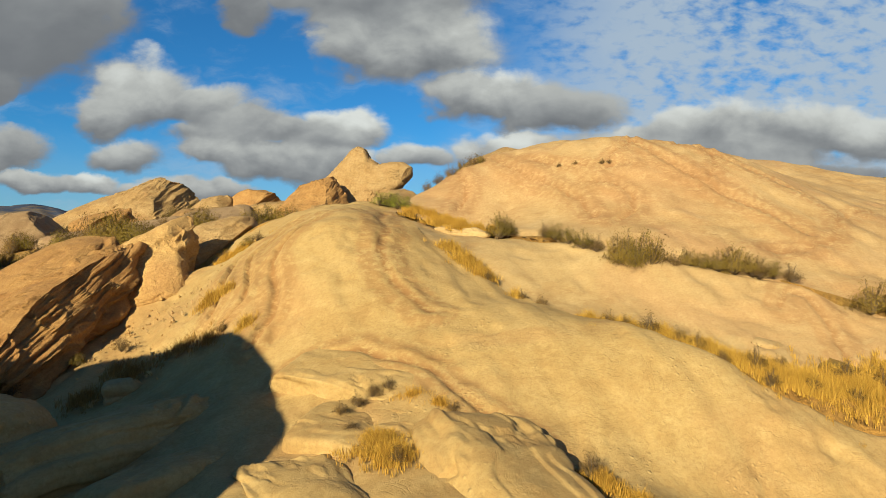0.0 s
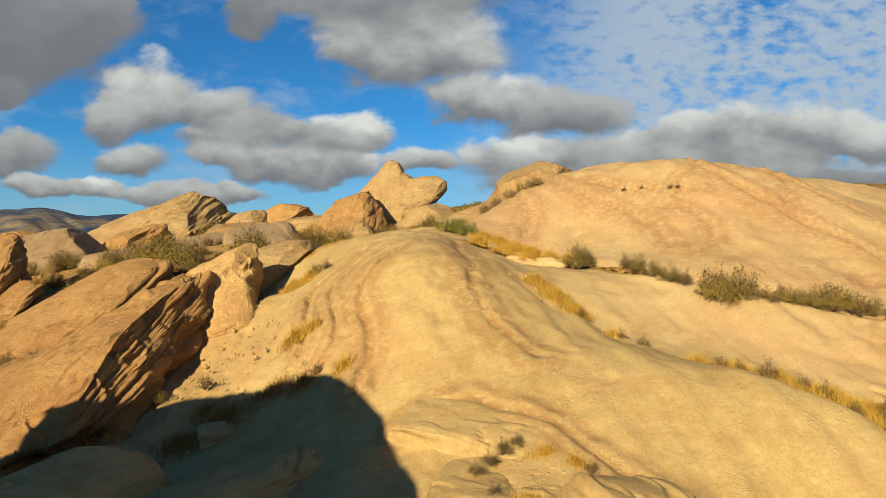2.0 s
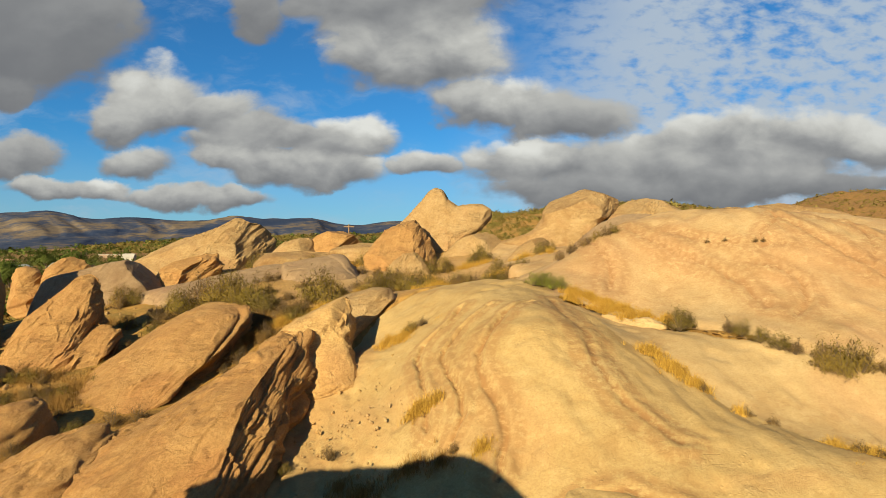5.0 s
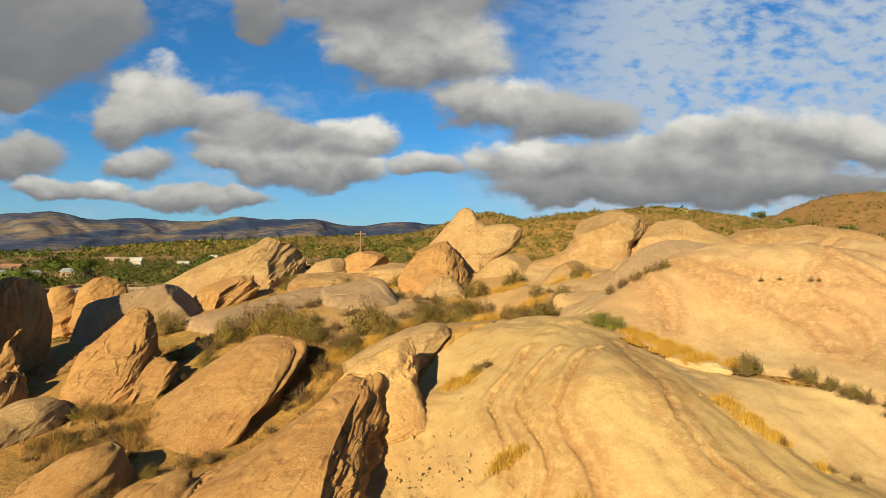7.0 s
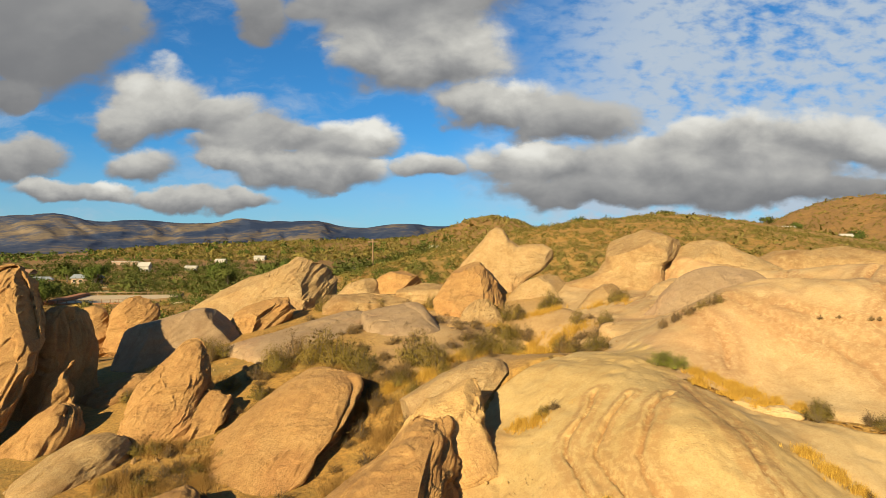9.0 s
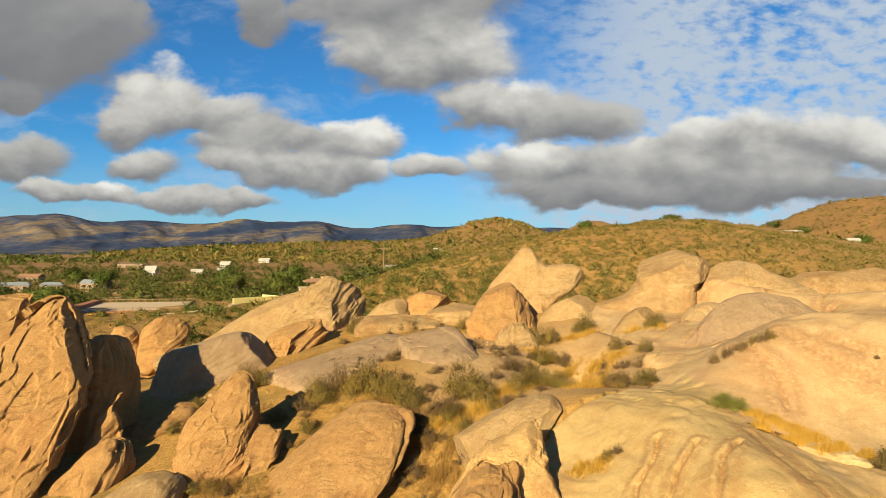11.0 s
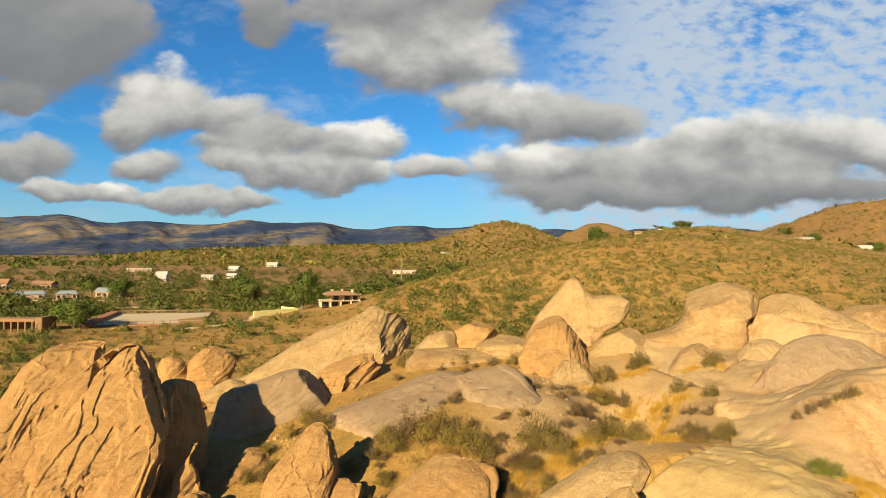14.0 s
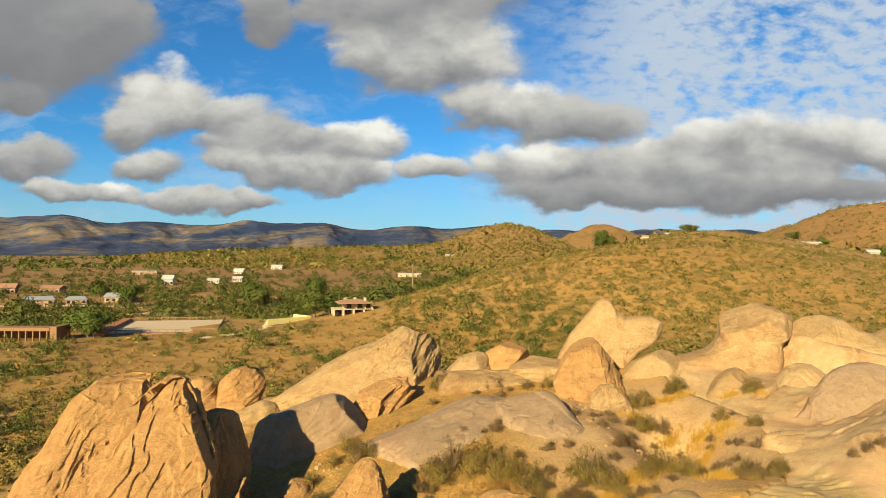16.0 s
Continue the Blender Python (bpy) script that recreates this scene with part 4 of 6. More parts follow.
crag("small round boulder at valley edge", (-44.2, 57.3, 2.9), -28, (0.0, 0.3), ((-1.3, 0.8), (-1.0, 1.5), (-0.2, 1.7), (0.6, 1.5), (1.1, 0.8), (1.1, -0.3), (0.9, -2.8), (-1.2, -2.8), (-1.4, -0.6)), (1.2, 1.3), 16, TAN, 2.5, 40, lump=0.08, beds=0.4, cracks=0.6)
boulder("broad low grey sandstone slab", (-21.0, 46.0, 2.6), (0.66, 0.68, 0.20), (-0.12, -0.22, 0.97), (6.6, 4.0, 2.0), 17, GREY, fine=68, lump=0.06, ledge=0.03, squat=1, facets=3)
boulder("rounded low grey sandstone slab", (-15.2, 44.4, 2.9), (0.35, -0.85, -0.15), (-0.1, -0.25, 0.95), (4.4, 2.7, 2.1), 18, GREY, fine=60, lump=0.06, ledge=0.03, squat=1, facets=3)
crag("tall smooth sandstone rock with horn and cleft lobes", (-6.6, 58.6, 8.0), 7, (0.0, 0.35), ((-2.1, 3.5), (-1.4, 3.9), (-0.8, 3.7), (-0.3, 2.8), (0.6, 2.2), (1.8, 2.4), (2.8, 2.4), (3.6, 1.9), (3.7, 1.1), (2.8, 0.1), (1.5, -0.7), (0.3, -2.0), (0.2, -4.6), (-4.6, -4.6), (-5.2, -1.1), (-4.4, 0.6), (-3.5, 1.6), (-2.7, 2.6)), (1.2, 1.4), 19, SAND, 3.4, 96, 0.9, cuts=((0.85, -0.45, -0.3, 2.75),), facets=0, flare=0.1, lump=0.02, beds=0.15, cracks=0.6, grain=0.9)
crag("brown sandstone boulder leaning on tall horned rock", (-10.2, 53.2, 6.5), 3, (0.0, 0.9), ((-2.6, 0.3), (-1.9, 1.4), (-0.9, 2.2), (0.0, 2.5), (0.6, 2.3), (1.3, 1.5), (2.0, 0.6), (2.4, -0.1), (2.5, -1.0), (2.2, -2.0), (1.4, -2.6), (-0.3, -2.8), (-1.9, -2.4), (-3.1, -1.2)), (1.2, 1.8), 20, TAN, 3.6, 64, 2.0, flare=0.35, cuts=((0.8, -0.55, 0.2, 1.35),), lump=0.06, beds=0.5, cracks=0.7)
crag("pale round boulder at foot of brown boulder", (-9.6, 49.3, 4.9), 3, (0.0, 0.6), ((-1.9, -1.2), (-1.5, 0.1), (-0.6, 0.9), (0.5, 1.1), (1.2, 0.6), (1.6, -0.5), (1.5, -1.9), (-1.7, -1.9)), (0.9, 1.2), 21, SAND, 2.6, 40, lump=0.08, beds=0.2, cracks=0.7)
crag("smooth sandstone boulder below horned rock", (-4.7, 55.4, 5.8), 8, (0.0, 0.6), ((-2.9, -0.6), (-2.2, 0.3), (-0.8, 1.7), (0.5, 2.1), (1.7, 1.8), (2.5, 1.3), (3.0, 0.5), (2.8, -1.2), (1.4, -2.6), (-2.3, -2.7)), (1.5, 1.6), 22, SAND, 3.6, 52, 2.0, **SMOOTH)
crag("round boulder with dark overhang", (-16.8, 57.9, 6.9), -4, (0.0, 0.4), ((-2.2, 0.0), (-1.5, 0.7), (-0.5, 1.1), (0.5, 1.1), (1.6, 0.7), (2.3, 0.2), (1.8, -0.6), (0.7, -1.6), (-1.6, -1.7)), (1.3, 1.4), 23, TAN, 3.4, 44, 2.0, cuts=((0.75, -0.6, -0.3, 1.35),), lump=0.06, beds=0.5, cracks=0.6)
crag("round pale boulder in the back row", (-20.3, 56.6, 6.0), -9, (0.0, 0.4), ((-2.1, -0.8), (-1.8, -0.1), (-0.7, 0.8), (0.6, 1.4), (1.4, 1.0), (1.8, 0.1), (1.5, -1.2), (0.0, -1.9), (-1.8, -1.8)), (1.2, 1.4), 24, SAND, 3.4, 44, 2.0, lump=0.06, beds=0.2, cracks=0.6)
crag("tall smooth sandstone knob", (3.6, 56.4, 8.1), 18, (0.0, 0.45), ((-6.0, -1.4), (-3.6, -0.8), (-2.6, 0.0), (-2.0, 0.9), (-1.9, 2.0), (-1.6, 2.8), (-0.8, 3.2), (0.6, 3.5), (2.1, 3.8), (3.3, 3.7), (4.2, 3.1), (4.6, 2.4), (4.0, 1.5), (2.9, 0.6), (2.6, -0.9), (1.9, -2.6), (-0.6, -5.0), (-5.4, -4.6)), (2.2, 3.0), 25, SAND, 3.4, 80, 2.0, **SMOOTH)
crag("rounded sandstone shoulder beside tall knob", (10.6, 55.0, 7.7), 21, (0.1, 0.6), ((-4.8, 0.4), (-3.4, 2.1), (-2.1, 2.9), (-0.7, 3.2), (0.7, 2.9), (1.8, 2.1), (3.1, 1.5), (6.4, -0.4), (6.2, -4.0), (-4.6, -4.0)), (2.0, 3.0), 26, SAND, 3.0, 64, 2.5, **SMOOTH)
crag("smooth sandstone buttress at foot of knob", (-0.9, 49.4, 5.3), 14, (0.2, 0.8), ((-4.8, -2.2), (-2.9, -1.2), (-1.5, 0.0), (-0.5, 1.2), (0.4, 1.8), (1.0, 1.9), (1.5, 1.7), (1.8, 1.0), (1.5, 0.0), (1.0, -0.8), (0.4, -2.2), (-2.1, -3.0)), (1.2, 1.6), 27, SAND, 3.4, 56, 2.0, **SMOOTH)
crag("long low sandstone ridge running on behind the dome", (19.5, 53.4, 6.9), 26, (0.1, 0.8), ((-8.6, 0.0), (-6.5, 2.3), (-5.6, 2.2), (-4.1, 2.8), (-1.5, 2.9), (0.2, 3.3), (1.0, 3.4), (2.6, 3.0), (4.9, 2.6), (8.5, 1.5), (8.5, -4.4), (-8.4, -4.6)), (2.0, 3.4), 29, SAND, 3.0, 64, 2.0, **SMOOTH)
crag("", (5.4, 41.6, 6.1), 23, (0.3, 1.2), ((-5.0, -2.0), (-4.0, -0.1), (-3.1, 1.1), (-2.1, 2.1), (-1.0, 2.6), (0.1, 2.7), (1.3, 2.4), (3.3, 1.9), (5.8, 0.9), (7.4, -1.0), (3.0, -2.9), (-2.8, -3.0)), (1.5, 2.4), 39, GREY, 2.5, 72, 6.0, name="swell", host=dome, **SMOOTH)
boulder("low boulder at foot of leaning boulder", (-38.6, 55.4, 1.4), (0.6, 0.3, 0.3), UP, (1.8, 1.3, 1.3), 36, SAND, fine=36, squat=1)
boulder("pale low rock at foot of grey slabs", (-15.6, 39.6, 2.2), (0.8, -0.3, 0.0), UP, (2.0, 1.3, 1.0), 37, SAND, fine=36, squat=1)
boulder("low pale rock among shrubs in the back row", (-14.2, 52.6, 3.6), (0.9, 0.2, 0.1), UP, (2.4, 1.5, 1.3), 38, SAND, fine=40, squat=1)
boulder("low pale sandstone ledge below round boulders", (-18.4, 55.4, 4.5), (0.95, 0.2, 0.05), UP, (4.6, 2.3, 1.5), 61, SAND, fine=44, squat=1, facets=6, lump=0.1, ledge=0.04)
boulder("low pale sandstone ledge beside brown boulder", (-13.2, 56.4, 5.2), (0.9, -0.2, 0.05), UP, (3.6, 2.2, 1.5), 62, SAND, fine=40, squat=1, facets=6, lump=0.1, ledge=0.04)
# low ledges that stand out of the ridge in the foreground
def ledge(name, place, u, n, half, seed, host=None, mat=None, **shape):
    v, q = rock_form(half, seed, **shape)
    ob = new(name, sheet_mesh(name, v, q))
    ob.data.materials.append(mat or BARE)
    ob.matrix_world = Matrix.Translation(place) @ frame_of(u, n)
    ob.parent = host or ridge
    return ob


ledge("ledge", (-0.9, 12.7, -1.15), (0.9, -0.35, 0.0), (0.0, -0.2, 1.0), (2.1, 1.1, 0.62), 41, fine=48, square=3.0, lump=0.1)
ledge("ledge", (1.3, 11.0, -1.50), (0.35, -0.9, -0.15), (0.1, 0.1, 1.0), (2.4, 1.25, 0.85), 42, fine=56, square=2.8, lump=0.1, ledge=0.1, over=-0.3)
ledge("ledge", (-2.2, 10.6, -1.6), (0.5, -0.8, 0.0), (-0.1, 0.0, 1.0), (1.7, 0.9, 0.7), 43, fine=40, lump=0.12, ledge=0.12)
ledge("ledge", (-6.9, 14.4, -1.5), (0.62, 0.78, 0.10), (-0.2, 0.1, 1.0), (2.8, 1.1, 0.75), 57, fine=48, square=3.0, lump=0.12, ledge=0.08)
ledge("ledge", (-10.4, 13.4, -1.9), (0.35, 0.9, 0.10), (-0.3, 0.0, 1.0), (2.2, 1.3, 1.5), 58, fine=44, square=3.0, lump=0.12, ledge=0.1)
ledge("ledge", (-4.9, 12.4, -1.7), (0.5, 0.85, 0.05), (-0.1, 0.1, 1.0), (1.9, 0.8, 0.6), 59, fine=40, square=3.0, lump=0.12, ledge=0.08)
ledge("ledge", (-1.6, 14.9, -0.75), (0.9, -0.4, -0.1), (0.0, -0.3, 1.0), (2.4, 1.0, 0.8), 44, fine=48, square=3.0, lump=0.1)
soft = dict(lump=0.07, ledge=0.02, facets=0, square=2.3, foot=0.1, under=0.0)
ledge("swell", (4.6, 48.6, 4.6), (0.40, 0.78, 0.46), (-0.3, -0.4, 0.85), (5.2, 2.3, 2.3), 52, dome, DOME, fine=48, **soft)
ledge("swell", (3.4, 41.4, 3.6), (0.55, 0.74, 0.36), (-0.3, -0.4, 0.85), (4.6, 1.9, 1.8), 56, dome, DOME, fine=44, **soft)
ledge("ledge", (0.6, 39.0, 4.2), (0.9, 0.3, 0.1), (-0.3, -0.3, 0.9), (3.4, 1.6, 1.3), 53, dome, DOME, fine=44, lump=0.1, ledge=0.02, square=2.4, facets=0)
ledge("ledge", (0.8, 25.55, 3.36), (0.74, -0.66, -0.05), UP, (1.3, 0.4, 0.3), 63, apron, APRON, fine=28, lump=0.08, ledge=0.04)
ledge("ledge", (7.2, 18.6, 0.0), (0.95, -0.3, 0.0), UP, (2.6, 0.7, 0.5), 54, apron, APRON, fine=36, lump=0.08, ledge=0.06)
boulder("pale rounded stone lying in shade", (-8.9, 17.9, -1.15), (0.8, 0.4, 0.1), UP, (0.5, 0.36, 0.34), 45, APRON, name="stone", fine=20, facets=0, ledge=0.02)
boulder("pale stone lying in golden grass", (7.5, 15.1, -0.55), (0.8, 0.3, 0.2), UP, (0.2, 0.16, 0.15), 46, SAND, name="stone", fine=12)
# the rock behind the camera's start, whose shade falls on the hollow
boulder("big sandstone crag that shades the hollow", (-14.8, 0.0, 0.35), (0.97, 0.15, 0.12), UP, (5.6, 4.6, 7.4), 28, TAN, fine=40, lump=0.05, square=3.8, under=0.0, facets=0)


# ---- plants ----
def ground_at(x, y):
    """Height of bare rock or soil at a place."""
    return float(land(x, y))


SAGE = material("grey-green sage leaves", leaf_look((0.080, 0.058, 0.011), (0.205, 0.145, 0.031), (0.25, 0.155, 0.034)), 0.95, None, 0.05)
TWIGGY = material("dry brown twigs", leaf_look((0.065, 0.038, 0.013), (0.16, 0.098, 0.034), (0.21, 0.122, 0.038)), 0.95, None, 0.05)
GREEN = material("fresh green leaves", leaf_look((0.105, 0.115, 0.010), (0.23, 0.225, 0.026), (0.20, 0.175, 0.02)), 0.85, None, 0.15)
STEM = material("shrub stems", plain_look((0.13, 0.09, 0.055), 0.3, 20.0), 0.9, (0.5, 0.01))
STRAW = material("dry golden grass", leaf_look((0.25, 0.130, 0.019), (0.53, 0.320, 0.052), (0.42, 0.225, 0.032)), 0.85, None, 0.15)
RUST = material("rusty dry brush", leaf_look((0.17, 0.085, 0.022), (0.34, 0.19, 0.05), (0.24, 0.13, 0.035)), 0.9, None, 0.1)
SCRUB = material("desert scrub", leaf_look((0.122, 0.098, 0.024), (0.225, 0.178, 0.046), (0.240, 0.158, 0.042)), 0.95, None, 0.05)
HAY = material("dry tan grass of the flats", leaf_look((0.18, 0.110, 0.026), (0.36, 0.225, 0.055), (0.27, 0.160, 0.038)), 0.95, None, 0.05)
WOOD_LEAF = material("valley tree leaves", leaf_look((0.038, 0.056, 0.010), (0.100, 0.118, 0.024), (0.09, 0.088, 0.022)), 0.9, None, 0.05)
BARK = material("grey-brown bark", plain_look((0.16, 0.12, 0.08), 0.3, 8.0), 0.95, (0.8, 0.03))


def cards(centres, size, gen, around, flat=0.0, long=1.6):
    """Small pointed leaves at the given centres, turned every way, that catch light as a rounded crown does."""
    n = len(centres)
    a = gen.normal(size=(n, 3))
    a[:, 2] = np.abs(a[:, 2]) * (1 - flat) + 0.2
    a /= np.linalg.norm(a, axis=1, keepdims=True)
    b = np.cross(a, gen.normal(size=(n, 3)))
    b /= np.linalg.norm(b, axis=1, keepdims=True) + 1e-9
    face = np.cross(b, a)
    back = (face * around).sum(1) < 0
    b[back], face[back] = -b[back], -face[back]
    around = around / (np.linalg.norm(around, axis=1, keepdims=True) + 1e-9)
    normal = around + 0.55 * face
    normal /= np.linalg.norm(normal, axis=1, keepdims=True)
    s = (size * gen.uniform(0.6, 1.4, n))[:, None]
    v = np.stack([centres - a * s * long * 0.5 - b * s * 0.5, centres - a * s * long * 0.5 + b * s * 0.5, centres + a * s * long * 0.5], 1)
    return v.reshape(-1, 3), np.arange(3 * n).reshape(-1, 3), np.repeat(normal, 3, 0)


def tubes(paths, r0, r1, sides=4):
    """Tapered stems along lists of points."""
    V, Q = [], []
    for path in paths:
        path = np.asarray(path, float)
        k = len(path)
        for i, p in enumerate(path):
            r = r0 + (r1 - r0) * i / (k - 1)
            for j in range(sides):
                t = 2 * math.pi * j / sides
                V.append(p + (r * math.cos(t), r * math.sin(t), 0))
        o = len(V) - k * sides
        for i in range(k - 1):
            for j in range(sides):
                Q.append((o + i * sides + j, o + i * sides + (j + 1) % sides, o + (i + 1) * sides + (j + 1) % sides, o + (i + 1) * sides + j))
    return np.array(V), np.array(Q)


def shrub_model(seed, leaf_mat, spread=0.5, tall=0.65, leaves=620, leaf=0.05, twigs=26):
    """A shrub one metre or so across: stems fanning from one root, with tufts of leaves towards their ends."""
    gen = np.random.default_rng(seed)
    paths, tips = [], []
    for k in range(twigs):
        t, lean = gen.uniform(0, 2 * math.pi), gen.uniform(0.15, 1.0) ** 0.7
        end = np.array([math.cos(t) * spread * lean, math.sin(t) * spread * lean, tall * (1.1 - 0.9 * lean**2) * gen.uniform(0.55, 1.25)])
        mid = end * (0.5, 0.5, 0.45) + gen.normal(size=3) * 0.03
        paths.append([(0, 0, -0.08), mid, end])
        tips += [mid + (end - mid) * f for f in (0.15, 0.5, 0.8, 1.0)]
    tips = np.array(tips)
    c = tips[gen.integers(0, len(tips), leaves)] + gen.normal(size=(leaves, 3)) * (0.075, 0.075, 0.06)
    c[:, 2] = np.maximum(c[:, 2], 0.02)
    root = new("shrub")
    v, q = tubes(paths, 0.014, 0.004)
    stems = new("branchwork", sheet_mesh("branchwork", v, q))
    stems.data.materials.append(STEM)
    stems.parent = root
    v, q, nor = cards(c, leaf, gen, c - (0, 0, 0.2 * tall), 0.0, 4.0)
    crown = new("foliage", sheet_mesh("foliage", v, q, True, nor))
    crown.data.materials.append(leaf_mat)
    crown.parent = root
    return tagged(root, category="shrub")


FIRST = {}


def plant(kind, x, y, size, label, group, sink=0.03, high=1.0):
    """Set a shrub of a kind on the land."""
    kinds = {"sage": (SAGE, 11), "sage2": (SAGE, 23), "dry": (TWIGGY, 31), "dry2": (TWIGGY, 47), "green": (GREEN, 59)}
    mat, seed = kinds[kind]
    m = pose(x, y, ground_at(x, y) - sink, 0, 0, random.uniform(0, 360))
    if kind not in FIRST:
        ob = FIRST[kind] = shrub_model(seed, mat, leaves=1900 if kind[0] == "s" else 1300, leaf=0.016, twigs=46)
        ob.matrix_world = m
    else:
        ob = copy_thing(FIRST[kind], m)
    ob.scale = (size, size, size * high)
    return tagged(ob, label, "shrub", group)


random.seed(3)
# along the seam below the dome
for x, y, s in ((2.2, 24.5, 1.15), (2.5, 24.7, 0.8), (4.1, 23.6, 0.8), (4.5, 23.0, 0.75), (4.9, 22.5, 0.85), (5.9, 21.4, 1.3), (6.3, 21.2, 1.55), (6.8, 21.1, 1.35), (8.0, 21.0, 0.8), (8.4, 20.9, 0.7), (8.9, 20.8, 0.85), (9.4, 20.7, 1.15), (9.9, 20.6, 0.9), (10.5, 20.5, 0.7), (12.6, 18.9, 1.2), (13.2, 18.8, 1.0)):
    plant(random.choice(("sage", "sage2")), x, y, s, "grey-green desert shrub rooted at foot of sandstone dome", "shrubs below the dome")
for x, y in ((3.8, 23.9), (5.3, 22.2), (7.5, 21.0), (10.1, 20.5), (11.0, 20.3)):
    plant("dry", x, y, 0.7, "low brown shrub at foot of sandstone dome", "shrubs below the dome")
for x, y in ((-2.8, 28.2), (-2.4, 28.4), (-2.0, 28.2), (-1.6, 28.4), (-2.2, 28.7)):
    plant("green", x, y, 0.85, "yellowish green shrub behind sandstone ridge", "green shrubs")
for x, y in ((5.4, 30.1), (6.1, 29.8), (7.5, 29.1), (7.2, 29.2)):
    plant("dry", x, y, random.uniform(0.22, 0.4), "small dark shrub in crack of sandstone dome", "shrubs on the dome")
# in the grass seam
for x, y, s in ((4.5, 17.5, 0.55), (4.9, 17.2, 0.5), (5.3, 16.6, 0.7), (6.0, 16.3, 0.55), (6.3, 15.9, 0.55), (7.6, 15.7, 0.75), (6.6, 15.2, 0.45), (7.6, 14.9, 0.5), (8.7, 16.6, 0.5), (10.2, 16.3, 0.6), (10.9, 15.8, 0.7), (2.9, 18.9, 0.5), (2.4, 19.3, 0.4), (1.4, 20.2, 0.4), (8.9, 15.4, 0.5), (9.8, 15.2, 0.5)):
    plant(random.choice(("dry", "dry2")), x, y, s, "dry brown shrub among golden grass", "shrubs in the grass seam")
# foreground pockets
for x, y, s in ((-2.1, 13.3, 0.4), (-1.8, 13.6, 0.4), (-1.5, 13.9, 0.45), (-1.2, 14.1, 0.4), (0.2, 13.3, 0.35), (1.3, 12.9, 0.4), (2.7, 11.7, 0.6), (-1.8, 12.5, 0.4), (-0.8, 11.3, 0.4), (-10.2, 20.4, 0.6), (-6.3, 18.3, 0.4)):
    plant(random.choice(("dry", "dry2")), x, y, s, "low dry shrub in pocket of sandstone", "shrubs in rock pockets")
# the basin: tall feathery shrubs
for x, y, s in ((-22.9, 38.8, 1.6), (-22.2, 37.8, 1.9), (-21.5, 39.0, 2.2), (-20.4, 38.2, 2.0), (-19.8, 38.6, 2.5), (-18.9, 37.6, 2.1), (-18.1, 37.6, 2.0), (-17.2, 36.4, 2.0), (-16.6, 35.8, 1.5), (-13.9, 36.4, 2.3), (-13.2, 35.4, 2.0), (-12.6, 34.6, 1.6),
                (-10.8, 35.6, 1.6), (-10.2, 36.2, 1.6), (-9.6, 36.6, 1.8), (-8.8, 36.0, 1.5), (-8.3, 35.4, 1.4), (-6.0, 34.6, 1.2), (-5.2, 34.9, 1.1), (-4.4, 34.3, 1.1), (-3.8, 35.0, 1.1), (-5.6, 33.8, 1.0), (-9.1, 49.8, 1.9), (-8.0, 49.4, 1.7), (-7.0, 49.5, 1.6), (-3.9, 51.3, 1.7), (-4.6, 50.6, 1.4),
                (-8.1, 46.6, 1.7), (-7.3, 46.9, 1.4), (-6.5, 46.4, 1.5), (-3.2, 44.6, 1.3), (-1.8, 42.4, 1.2), (0.3, 47.8, 1.4), (0.9, 48.2, 1.2), (-12.4, 52.6, 1.2), (-13.8, 53.6, 1.3), (-15.6, 52.9, 1.2), (-18.0, 53.6, 1.1),
                (-0.8, 33.5, 0.7), (-0.2, 33.3, 0.8), (0.4, 33.1, 0.85), (1.0, 33.0, 0.8), (1.5, 33.0, 0.85), (1.9, 33.1, 0.7), (-22.6, 54.4, 1.8), (-22.9, 54.0, 1.7), (-36.6, 53.6, 1.6), (-35.8, 53.2, 1.4), (-28.9, 43.8, 1.5), (-28.0, 42.6, 1.6), (-27.8, 41.5, 1.6), (-27.0, 42.0, 1.4), (-29.4, 41.6, 1.3)):
    plant(random.choice(("sage", "sage2", "sage2", "dry2")), x, y, s, "grey-green desert shrub in sandy basin", "shrubs in the basin", 0.05, 1.1)
